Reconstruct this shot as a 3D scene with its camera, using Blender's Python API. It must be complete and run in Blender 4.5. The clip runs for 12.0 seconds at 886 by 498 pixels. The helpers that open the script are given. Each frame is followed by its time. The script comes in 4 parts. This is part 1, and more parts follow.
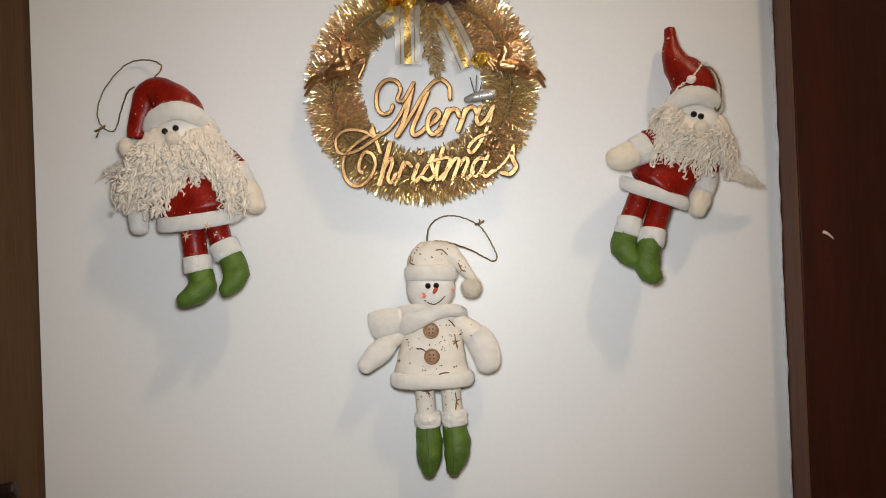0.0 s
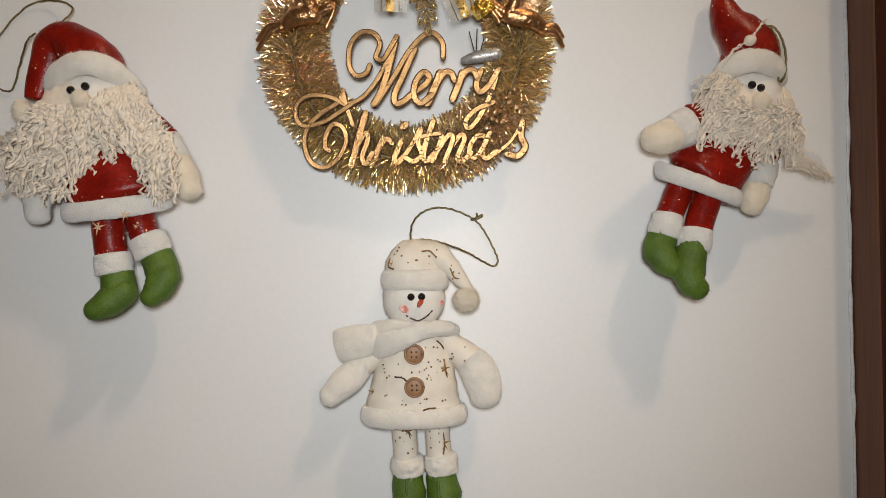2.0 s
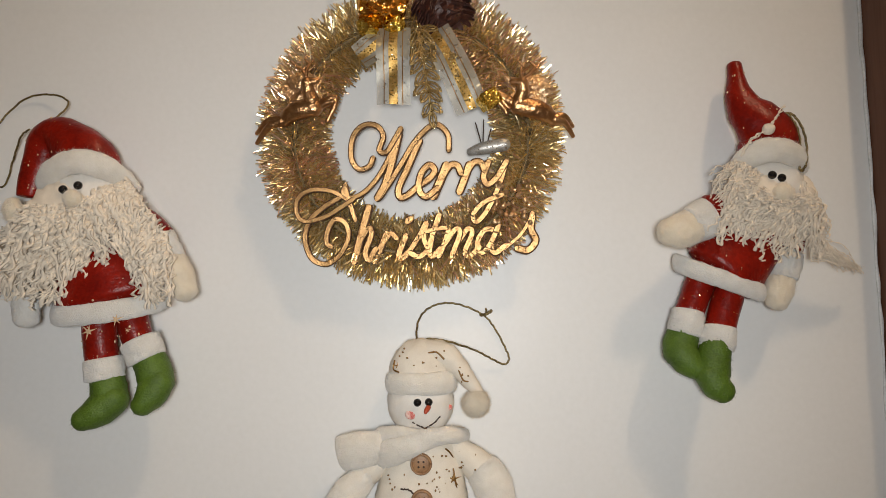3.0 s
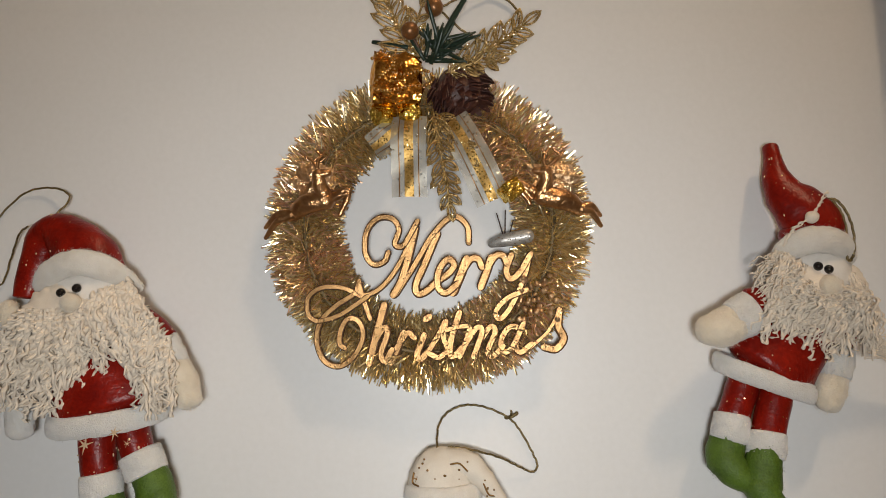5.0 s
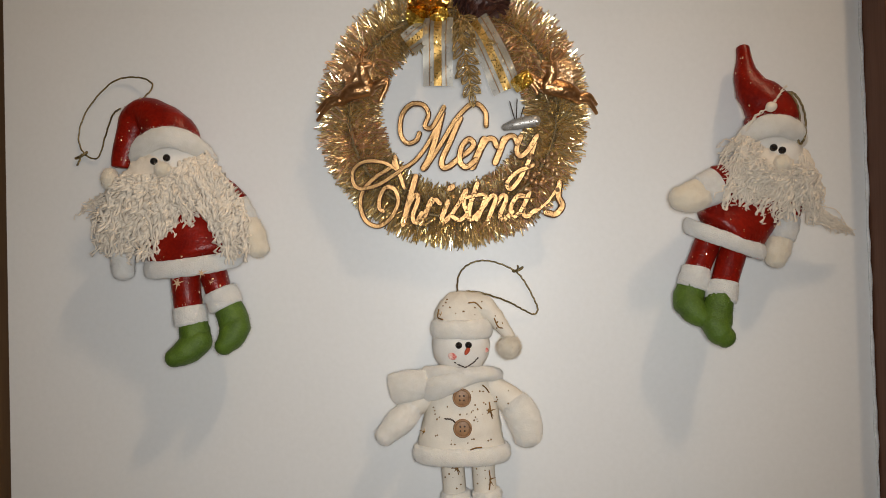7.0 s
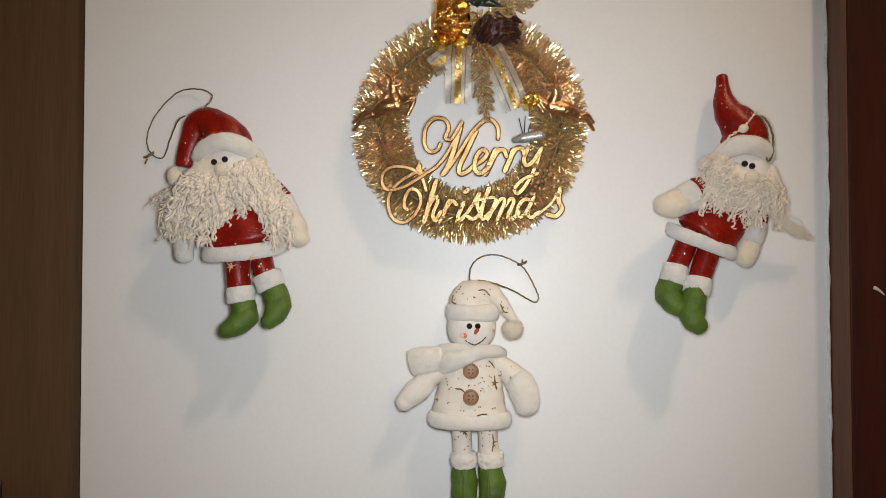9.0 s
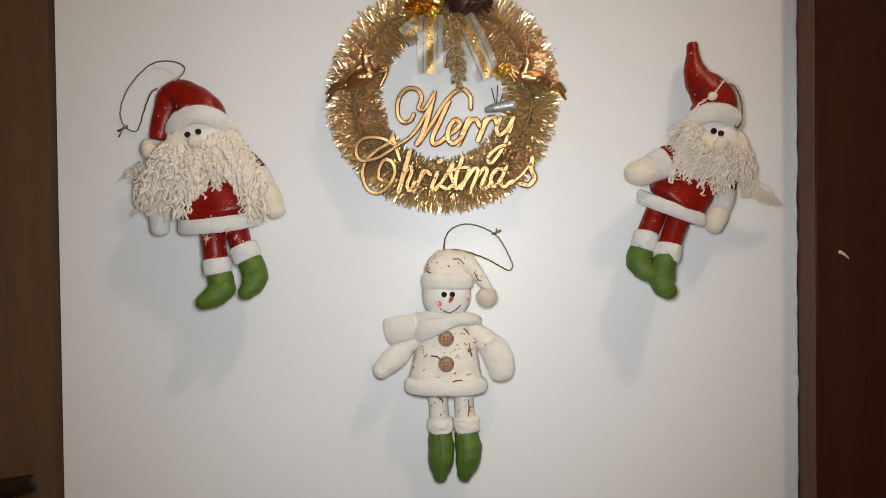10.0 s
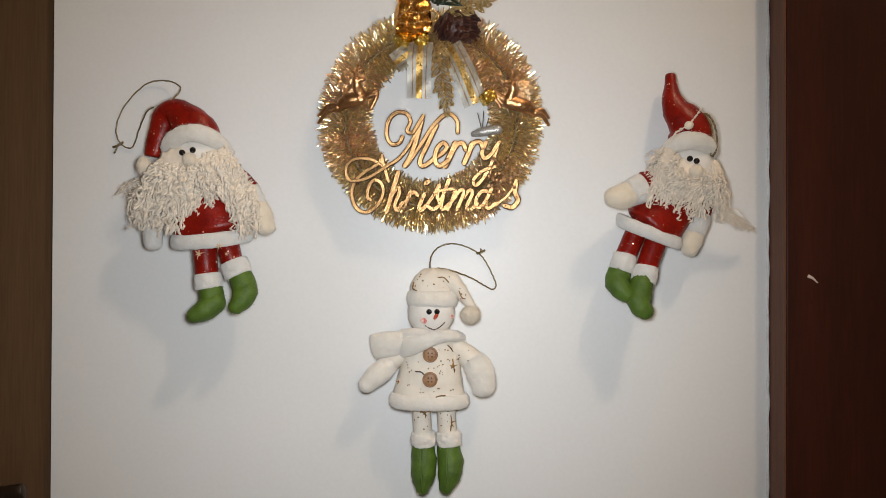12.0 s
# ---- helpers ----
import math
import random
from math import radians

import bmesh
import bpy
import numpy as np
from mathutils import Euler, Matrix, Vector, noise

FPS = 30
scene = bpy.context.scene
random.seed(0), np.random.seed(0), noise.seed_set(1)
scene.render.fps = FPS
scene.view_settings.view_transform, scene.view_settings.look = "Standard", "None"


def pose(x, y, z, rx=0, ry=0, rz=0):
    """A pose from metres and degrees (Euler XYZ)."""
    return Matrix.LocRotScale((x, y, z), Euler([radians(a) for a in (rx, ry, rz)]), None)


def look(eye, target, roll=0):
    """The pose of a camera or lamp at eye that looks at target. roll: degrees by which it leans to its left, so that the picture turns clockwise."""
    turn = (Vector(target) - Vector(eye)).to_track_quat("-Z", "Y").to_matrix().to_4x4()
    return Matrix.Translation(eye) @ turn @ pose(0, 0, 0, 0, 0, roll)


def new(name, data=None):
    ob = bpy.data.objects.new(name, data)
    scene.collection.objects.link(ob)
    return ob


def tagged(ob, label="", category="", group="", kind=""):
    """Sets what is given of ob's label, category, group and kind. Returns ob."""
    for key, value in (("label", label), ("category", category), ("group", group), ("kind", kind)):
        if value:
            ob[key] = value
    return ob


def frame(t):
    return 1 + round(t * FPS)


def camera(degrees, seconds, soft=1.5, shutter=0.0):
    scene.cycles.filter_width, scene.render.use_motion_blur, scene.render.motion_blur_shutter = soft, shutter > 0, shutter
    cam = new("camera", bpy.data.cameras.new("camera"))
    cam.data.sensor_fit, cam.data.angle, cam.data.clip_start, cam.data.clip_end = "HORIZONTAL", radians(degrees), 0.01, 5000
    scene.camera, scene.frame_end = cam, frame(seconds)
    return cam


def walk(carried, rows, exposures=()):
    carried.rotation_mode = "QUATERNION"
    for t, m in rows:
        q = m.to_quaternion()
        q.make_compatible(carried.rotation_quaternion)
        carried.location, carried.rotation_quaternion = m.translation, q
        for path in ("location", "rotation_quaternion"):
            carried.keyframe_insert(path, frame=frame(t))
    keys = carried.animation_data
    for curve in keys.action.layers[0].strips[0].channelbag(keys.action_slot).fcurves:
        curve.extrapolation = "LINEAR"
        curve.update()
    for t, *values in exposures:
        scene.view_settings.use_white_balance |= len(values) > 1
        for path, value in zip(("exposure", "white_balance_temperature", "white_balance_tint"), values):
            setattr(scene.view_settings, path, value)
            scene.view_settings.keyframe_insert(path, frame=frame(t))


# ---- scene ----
cam = camera(64.0, 12.0, soft=0.8)
PATH = [
    (0, (0.074, -0.11, 1.57), (-0.015, 1.888, 1.587), -2.2),
    (0.5, (0.072, -0.06, 1.558), (0.043, 1.939, 1.513), -1.3),
    (1, (0.069, -0.036, 1.554), (-0.003, 1.963, 1.546), -0.7),
    (1.5, (0.057, 0.01, 1.558), (0.026, 2.009, 1.522), -0.9),
    (2, (0.058, 0.036, 1.576), (0.039, 2.036, 1.577), -1.2),
    (2.5, (0.06, 0.049, 1.598), (0.015, 2.048, 1.648), -1.7),
    (3, (0.059, 0.061, 1.615), (0.022, 2.056, 1.745), -1.8),
    (3.5, (0.06, 0.081, 1.631), (0.013, 2.076, 1.765), -2.2),
    (3.7, (0.058, 0.083, 1.637), (0.018, 2.076, 1.793), -2.4),
    (5.5, (0.054, 0.091, 1.657), (-0.029, 2.073, 1.911), -2.3),
    (6, (0.053, 0.075, 1.64), (-0.03, 2.069, 1.771), -1.6),
    (6.5, (0.052, 0.026, 1.624), (-0.048, 2.023, 1.687), -1.9),
    (7, (0.048, -0.014, 1.609), (-0.056, 1.983, 1.645), -1.6),
    (7.5, (0.052, -0.053, 1.604), (-0.062, 1.944, 1.625), -2.0),
    (9.3, (0.05, -0.114, 1.597), (-0.081, 1.881, 1.645), 0.4),
    (9.5, (0.057, -0.116, 1.596), (-0.056, 1.881, 1.633), 0.2),
    (10, (0.065, -0.117, 1.595), (-0.044, 1.88, 1.565), -0.7),
    (10.5, (0.066, -0.109, 1.594), (-0.013, 1.889, 1.559), -1.0),
    (11, (0.068, -0.122, 1.602), (-0.045, 1.875, 1.606), -0.9),
    (11.5, (0.068, -0.131, 1.601), (-0.025, 1.867, 1.615), -0.5),
    (12, (0.067, -0.139, 1.598), (-0.004, 1.859, 1.613), 0.2),
]
EXPOSURES = [(0, 0.0, 6450, 10), (1.5, -0.05, 6450, 10), (2.0, -0.12, 6550, 10), (3.0, -0.20, 6700, 10), (3.5, -0.22, 6700, 10), (5.5, -0.29, 6650, 10), (6.5, -0.33, 6650, 10), (7.5, -0.2, 6600, 10), (9.5, -0.02, 6400, 10), (12, -0.05, 6350, 10)]
walk(cam, [(t, look(eye, target, roll)) for t, eye, target, roll in PATH], EXPOSURES)

# ---- light ----
WALL = 0.60          # the wall's plane, y
CEILING = 3.3

world = bpy.data.worlds.new("world")
scene.world = world
world.use_nodes = True
world.node_tree.nodes["Background"].inputs[0].default_value = (0.02, 0.02, 0.022, 1)
world.node_tree.nodes["Background"].inputs[1].default_value = 1.0


def lamp(name, kind, place, energy, colour, size, target=None):
    data = bpy.data.lights.new(name, kind)
    data.energy, data.color = energy, colour
    data.shadow_soft_size = size
    ob = new(name, data)
    ob.matrix_world = look(place, target) if target else Matrix.Translation(place)
    return data


# the warm ceiling lamp high on the right, and the cool torch beside the lens
lamp("ceiling_bulb", "POINT", (0.72, -0.30, 3.12), 28.5, (1.0, 0.75, 0.50), 0.06)
torch = lamp("phone_torch", "SPOT", (0.06, -0.035, 1.612), 11.5, (0.94, 0.97, 0.99), 0.035, (-0.02, 0.6, 1.575))
torch.spot_size, torch.spot_blend = radians(108), 1.0


# ---- materials ----
def material(name, colour, rough=0.6, metal=0.0, second=None, grain=60.0, fine=900.0, bump=0.2, depth=0.001, spec=0.5, sheen=0.0, mix=(0.35, 0.65), stretch=None, island=0.0):
    """Two colours mixed by a coarse and a fine noise, with a fine relief. The scales are per metre."""
    m = bpy.data.materials.new(name)
    m.use_nodes = True
    nodes, links = m.node_tree.nodes, m.node_tree.links
    b = nodes["Principled BSDF"]
    second = second or tuple(0.82 * c for c in colour)
    at = nodes.new("ShaderNodeTexCoord").outputs["Object"]
    if stretch:
        mapping = nodes.new("ShaderNodeMapping")
        mapping.inputs["Scale"].default_value = stretch
        links.new(at, mapping.inputs["Vector"])
        at = mapping.outputs["Vector"]
    noises = []
    for scale, detail in ((grain, 5.0), (fine, 3.0)):
        n = nodes.new("ShaderNodeTexNoise")
        n.inputs["Scale"].default_value, n.inputs["Detail"].default_value = scale, detail
        links.new(at, n.inputs["Vector"])
        noises.append(n)
    add = nodes.new("ShaderNodeMath")
    add.operation = "MULTIPLY_ADD"
    add.inputs[1].default_value = 0.4
    links.new(noises[1].outputs["Fac"], add.inputs[0])
    scaled = nodes.new("ShaderNodeMath")
    scaled.operation = "MULTIPLY"
    scaled.inputs[1].default_value = 0.6
    links.new(noises[0].outputs["Fac"], scaled.inputs[0])
    links.new(scaled.outputs[0], add.inputs[2])
    fac = add.outputs[0]
    if island:
        geo = nodes.new("ShaderNodeNewGeometry")
        part_of = nodes.new("ShaderNodeMath")
        part_of.operation = "MULTIPLY_ADD"
        part_of.inputs[1].default_value = island
        links.new(geo.outputs["Random Per Island"], part_of.inputs[0])
        shift = nodes.new("ShaderNodeMath")
        shift.operation = "SUBTRACT"
        shift.inputs[1].default_value = island / 2
        links.new(fac, shift.inputs[0])
        links.new(shift.outputs[0], part_of.inputs[2])
        fac = part_of.outputs[0]
    ramp = nodes.new("ShaderNodeValToRGB")
    ramp.color_ramp.elements[0].position, ramp.color_ramp.elements[1].position = mix
    ramp.color_ramp.elements[0].color, ramp.color_ramp.elements[1].color = (*second, 1), (*colour, 1)
    links.new(fac, ramp.inputs["Fac"])
    links.new(ramp.outputs["Color"], b.inputs["Base Color"])
    rough_range = nodes.new("ShaderNodeMapRange")
    rough_range.inputs["To Min"].default_value, rough_range.inputs["To Max"].default_value = min(1, rough + 0.08), max(0.02, rough - 0.08)
    links.new(fac, rough_range.inputs["Value"])
    links.new(rough_range.outputs["Result"], b.inputs["Roughness"])
    b.inputs["Metallic"].default_value = metal
    b.inputs["Specular IOR Level"].default_value = spec
    if sheen:
        b.inputs["Sheen Weight"].default_value, b.inputs["Sheen Roughness"].default_value = sheen, 0.5
    if bump:
        relief = nodes.new("ShaderNodeBump")
        relief.inputs["Strength"].default_value, relief.inputs["Distance"].default_value = bump, depth
        links.new(noises[1].outputs["Fac"], relief.inputs["Height"])
        links.new(relief.outputs["Normal"], b.inputs["Normal"])
    return m


def sprinkle(m, colour, scale, size, metal=1.0, rough=0.25, share=1.0, facets=0.0):
    """Lays small bright flakes over a material: cells of a Voronoi texture, of which a share are filled."""
    nodes, links = m.node_tree.nodes, m.node_tree.links
    b = nodes["Principled BSDF"]
    cells = nodes.new("ShaderNodeTexVoronoi")
    cells.inputs["Scale"].default_value = scale
    links.new(nodes["Texture Coordinate"].outputs["Object"], cells.inputs["Vector"])
    near = nodes.new("ShaderNodeMath")
    near.operation = "LESS_THAN"
    near.inputs[1].default_value = size
    links.new(cells.outputs["Distance"], near.inputs[0])
    split = nodes.new("ShaderNodeSeparateColor")
    links.new(cells.outputs["Color"], split.inputs[0])
    chosen = nodes.new("ShaderNodeMath")
    chosen.operation = "LESS_THAN"
    chosen.inputs[1].default_value = share
    links.new(split.outputs[0], chosen.inputs[0])
    both = nodes.new("ShaderNodeMath")
    both.operation = "MULTIPLY"
    links.new(near.outputs[0], both.inputs[0])
    links.new(chosen.outputs[0], both.inputs[1])
    for socket, value in (("Base Color", (*colour, 1)), ("Metallic", metal), ("Roughness", rough)):
        to = b.inputs[socket]
        blend = nodes.new("ShaderNodeMix")
        blend.data_type = "RGBA" if socket == "Base Color" else "FLOAT"
        first, last = (6, 7) if socket == "Base Color" else (2, 3)
        links.new(both.outputs[0], blend.inputs[0])
        if to.is_linked:
            links.new(to.links[0].from_socket, blend.inputs[first])
        else:
            blend.inputs[first].default_value = to.default_value
        blend.inputs[last].default_value = value
        links.new(blend.outputs[2 if socket == "Base Color" else 0], to)
    if facets:
        # every flake leans its own way
        geo = nodes.new("ShaderNodeNewGeometry")
        centre = nodes.new("ShaderNodeVectorMath")
        centre.operation = "SUBTRACT"
        centre.inputs[1].default_value = (0.5, 0.5, 0.5)
        links.new(cells.outputs["Color"], centre.inputs[0])
        lean = nodes.new("ShaderNodeVectorMath")
        lean.operation = "SCALE"
        links.new(centre.outputs[0], lean.inputs[0])
        amount = nodes.new("ShaderNodeMath")
        amount.operation = "MULTIPLY"
        amount.inputs[1].default_value = facets
        links.new(both.outputs[0], amount.inputs[0])
        links.new(amount.outputs[0], lean.inputs["Scale"])
        total = nodes.new("ShaderNodeVectorMath")
        links.new(b.inputs["Normal"].links[0].from_socket if b.inputs["Normal"].is_linked else geo.outputs["Normal"], total.inputs[0])
        links.new(lean.outputs[0], total.inputs[1])
        unit = nodes.new("ShaderNodeVectorMath")
        unit.operation = "NORMALIZE"
        links.new(total.outputs[0], unit.inputs[0])
        links.new(unit.outputs[0], b.inputs["Normal"])
    return m


WALL_PAINT = material("white wall paint", (0.79, 0.79, 0.78), 0.42, second=(0.75, 0.75, 0.735), grain=5, fine=220, bump=0.06, depth=0.0006)
EDGE_PAINT = material("chipped white caulk", (0.82, 0.83, 0.83), 0.5, second=(0.6, 0.6, 0.58), grain=90, fine=500, bump=0.3)
PLAIN_WALL = material("cream wall paint", (0.62, 0.58, 0.52), 0.6, grain=3, fine=150, bump=0.1)
FLOOR_TILE = material("beige floor", (0.42, 0.36, 0.29), 0.35, grain=6, fine=90)
WOOD_RED = material("dark red-brown varnished wood", (0.060, 0.015, 0.008), 0.30, second=(0.030, 0.008, 0.005), grain=26, fine=420, bump=0.12, depth=0.0004, stretch=(1.0, 1.0, 0.06))
WOOD_EDGE = material("brown varnished frame wood", (0.17, 0.078, 0.046), 0.55, second=(0.12, 0.052, 0.030), grain=30, fine=420, bump=0.12, depth=0.0004, spec=0.2, stretch=(1.0, 1.0, 0.06))
WOOD_BROWN = material("brown door wood", (0.145, 0.082, 0.040), 0.42, second=(0.088, 0.048, 0.024), grain=24, fine=380, bump=0.12, depth=0.0004, stretch=(1.0, 1.0, 0.05))
CHIP = material("bare scratch", (0.75, 0.62, 0.55), 0.7)
DARK_METAL = material("dark bronze handle", (0.045, 0.028, 0.018), 0.35, metal=0.6)

FLEECE_WHITE = material("white fleece", (0.74, 0.72, 0.68), 0.95, second=(0.64, 0.615, 0.57), grain=140, fine=1100, bump=0.7, depth=0.0015, spec=0.1, sheen=0.55)
FLEECE_CREAM = material("cream fleece", (0.80, 0.71, 0.57), 0.95, second=(0.70, 0.60, 0.46), grain=120, fine=1100, bump=0.6, depth=0.0012, spec=0.1, sheen=0.55)
FLEECE_IVORY = material("ivory fleece", (0.80, 0.755, 0.68), 0.95, second=(0.71, 0.66, 0.58), grain=140, fine=1200, bump=0.6, depth=0.0012, spec=0.1, sheen=0.55)
IVORY_PRINT = material("ivory cloth", (0.79, 0.73, 0.63), 0.8, second=(0.70, 0.63, 0.53), grain=90, fine=1500, bump=0.4, depth=0.0006, spec=0.2)
GOLD_DOT = material("brown gold printed dot", (0.24, 0.13, 0.04), 0.4, metal=0.5, grain=700, fine=2400)
FACE_CLOTH = material("off-white face cloth", (0.80, 0.76, 0.70), 0.85, second=(0.72, 0.67, 0.60), grain=120, fine=1500, bump=0.3, depth=0.0006, spec=0.15)
RED_CLOTH = sprinkle(material("glossy red velvet", (0.27, 0.011, 0.004), 0.33, second=(0.14, 0.004, 0.002), grain=70, fine=420, bump=0.35, depth=0.0012, spec=0.24),
                     (0.95, 0.62, 0.32), 190, 0.10, metal=1.0, rough=0.2, share=0.30, facets=0.5)
GREEN_FELT = material("green felt", (0.098, 0.172, 0.017), 0.52, second=(0.048, 0.092, 0.008), grain=60, fine=800, bump=0.6, depth=0.0012, spec=0.4)
YARN = material("curly ivory yarn", (0.82, 0.73, 0.61), 0.9, second=(0.72, 0.62, 0.50), grain=120, fine=1800, bump=0.5, depth=0.0006, spec=0.15, sheen=0.25)
for soft_cloth, amount in ((FLEECE_WHITE, 0.25), (FLEECE_CREAM, 0.25), (FLEECE_IVORY, 0.25)):
    shader = soft_cloth.node_tree.nodes["Principled BSDF"]
    shader.inputs["Subsurface Weight"].default_value = amount
    shader.inputs["Subsurface Radius"].default_value = (1.0, 0.85, 0.65)
    shader.inputs["Subsurface Scale"].default_value = 0.004
BLACK_BEAD = material("black bead", (0.012, 0.010, 0.010), 0.08, bump=0)
GOLD_CORD = sprinkle(material("dark gold cord", (0.34, 0.25, 0.11), 0.4, metal=0.7, second=(0.08, 0.06, 0.03), grain=500, fine=2200, bump=0.6, depth=0.0004), (1.0, 0.86, 0.5), 900, 0.32, share=0.35, facets=0.9)
PALE_GLITTER = material("pale gold glitter flake", (0.92, 0.66, 0.42), 0.25, metal=0.3, grain=700)
GOLD_PRINT = material("gold print", (0.24, 0.12, 0.03), 0.4, metal=0.6, grain=700, fine=2400)
BUTTON_WOOD = material("brown wooden button", (0.36, 0.20, 0.095), 0.5, second=(0.22, 0.11, 0.05), grain=160, fine=900, bump=0.3, depth=0.0004)
BLUSH = material("pink blush", (0.60, 0.12, 0.10), 0.9, second=(0.85, 0.62, 0.54), grain=260, fine=1500, bump=0.3, mix=(0.42, 0.62), spec=0.1)
NOSE_RED = material("orange-red nose", (0.50, 0.07, 0.025), 0.4, grain=300)
THREAD = material("dark stitched thread", (0.06, 0.035, 0.025), 0.8, grain=600)

TINSEL = material("gold tinsel foil", (1.0, 0.86, 0.54), 0.27, metal=0.92, second=(0.80, 0.60, 0.29), grain=25, fine=300, bump=0, island=0.9, mix=(0.1, 0.9))
TINSEL_PINK = material("rose gold tinsel foil", (1.0, 0.78, 0.58), 0.27, metal=0.92, second=(0.86, 0.54, 0.36), grain=25, fine=300, bump=0, island=0.9, mix=(0.1, 0.9))
WIRE = material("brown core wire", (0.16, 0.11, 0.05), 0.5, metal=0.6)
LETTER_FACE = sprinkle(material("gold glitter letter face", (0.44, 0.25, 0.105), 0.36, metal=0.93, second=(0.27, 0.145, 0.06), grain=150, fine=900, bump=0.5, depth=0.0006, mix=(0.34, 0.50)),
                       (1.0, 0.84, 0.52), 620, 0.30, rough=0.15, share=0.22, facets=0.8)
LETTER_SIDE = material("brown letter edge", (0.17, 0.085, 0.040), 0.5, metal=0.5, second=(0.09, 0.045, 0.02), grain=200, fine=900)
FOIL_GOLD = material("orange gold foil", (0.88, 0.45, 0.10), 0.17, metal=1.0, second=(0.62, 0.27, 0.04), grain=60, fine=90, bump=1.0, depth=0.004)
FOIL_YELLOW = material("yellow gold foil", (0.98, 0.72, 0.16), 0.16, metal=1.0, second=(0.80, 0.52, 0.08), grain=110, fine=190, bump=1.0, depth=0.004)
FOIL_BRONZE = material("bronze foil", (0.64, 0.36, 0.17), 0.30, metal=0.95, second=(0.34, 0.17, 0.07), grain=60, fine=200, bump=0.5, depth=0.003)
FOIL_COPPER = material("copper foil", (0.92, 0.66, 0.42), 0.30, metal=0.95, second=(0.62, 0.37, 0.18), grain=70, fine=150, bump=1.0, depth=0.005)
GLITTER_GOLD = sprinkle(material("gold glitter", (0.62, 0.44, 0.19), 0.4, metal=0.8, second=(0.26, 0.17, 0.06), grain=400, fine=2200, bump=0.4, depth=0.0004), (1.0, 0.90, 0.68), 700, 0.5, rough=0.12, share=0.55, facets=1.2)
CONE_BROWN = sprinkle(material("dark brown cone scale", (0.10, 0.034, 0.022), 0.42, second=(0.035, 0.013, 0.010), grain=160, fine=900, bump=0.4), (1.0, 0.8, 0.55), 420, 0.2, share=0.16, facets=0.8)
BERRY = material("bronze berry", (0.32, 0.15, 0.055), 0.3, metal=0.5, second=(0.2, 0.085, 0.03), grain=120)
PINE = material("dark green foil needle", (0.018, 0.036, 0.022), 0.35, second=(0.012, 0.026, 0.016), grain=120, spec=0.6)
TWIG = material("dark brown twig", (0.13, 0.055, 0.025), 0.45, second=(0.05, 0.02, 0.01), grain=200)
SILVER = sprinkle(material("silver glitter", (0.72, 0.70, 0.66), 0.4, metal=0.6, second=(0.45, 0.42, 0.38), grain=200), (1, 1, 1), 700, 0.35, rough=0.15, share=0.4, facets=0.9)
BEAD_GOLD = material("gold beads", (0.95, 0.60, 0.22), 0.18, metal=1.0, bump=0)
STRIPE_GOLD = sprinkle(material("gold glitter ribbon stripe", (0.64, 0.42, 0.15), 0.45, metal=0.8, second=(0.34, 0.18, 0.03), grain=400, fine=1800), (1.0, 0.85, 0.4), 650, 0.4, rough=0.12, share=0.5, facets=1.0)


def sheer(name, colour, clear, base):
    """A see-through woven ribbon: part of the light passes between its threads."""
    m = sprinkle(material(name, colour, 0.4, metal=0.35, grain=300, fine=1600, bump=0.4, depth=0.0004), base, 520, 0.3, rough=0.15, share=0.25, facets=0.9)
    m.node_tree.nodes["Principled BSDF"].inputs["Alpha"].default_value = 1 - clear
    return m


RIBBON = sheer("sheer silver ribbon", (0.60, 0.56, 0.46), 0.58, (1.0, 0.94, 0.78))


# ---- builders ----
SOFT = ("white fleece", "cream fleece", "ivory fleece")


class Clay:
    """Gathers vertices, faces and their material in millimetres: u to the right, v up, d out from the wall."""

    def __init__(self):
        self.v, self.f, self.m, self.slots = [], [], [], []

    def slot(self, mat):
        if mat not in self.slots:
            self.slots.append(mat)
        return self.slots.index(mat)

    def add(self, verts, faces, mat):
        base, k = len(self.v), self.slot(mat)
        self.v.extend(verts)
        self.f.extend(tuple(base + i for i in face) for face in faces)
        self.m.extend([k] * len(faces))

    def mesh(self, name, smooth=True, weld=False):
        me = bpy.data.meshes.new(name)
        me.from_pydata([(u / 1000, -d / 1000, v / 1000) for u, v, d in self.v], [], self.f)
        for mat in self.slots:
            me.materials.append(mat)
        me.polygons.foreach_set("material_index", self.m)
        me.polygons.foreach_set("use_smooth", [smooth] * len(self.f))
        bm = bmesh.new()
        bm.from_mesh(me)
        if weld:
            bmesh.ops.remove_doubles(bm, verts=bm.verts[:], dist=0.00002)
        bmesh.ops.recalc_face_normals(bm, faces=bm.faces)
        bm.to_mesh(me)
        bm.free()
        return me

    def front(self, u, v, default=30.0):
        """How far out the front of what is built so far lies at (u, v)."""
        best = default
        found = False
        for face in self.f:
            a = self.v[face[0]]
            if abs(a[0] - u) > 12 or abs(a[1] - v) > 12:
                continue
            xs, ys = [self.v[i][0] for i in face], [self.v[i][1] for i in face]
            if min(xs) - 0.3 <= u <= max(xs) + 0.3 and min(ys) - 0.3 <= v <= max(ys) + 0.3:
                d = sum(self.v[i][2] for i in face) / len(face)
                best = max(best, d) if found else d
                found = True
        return best


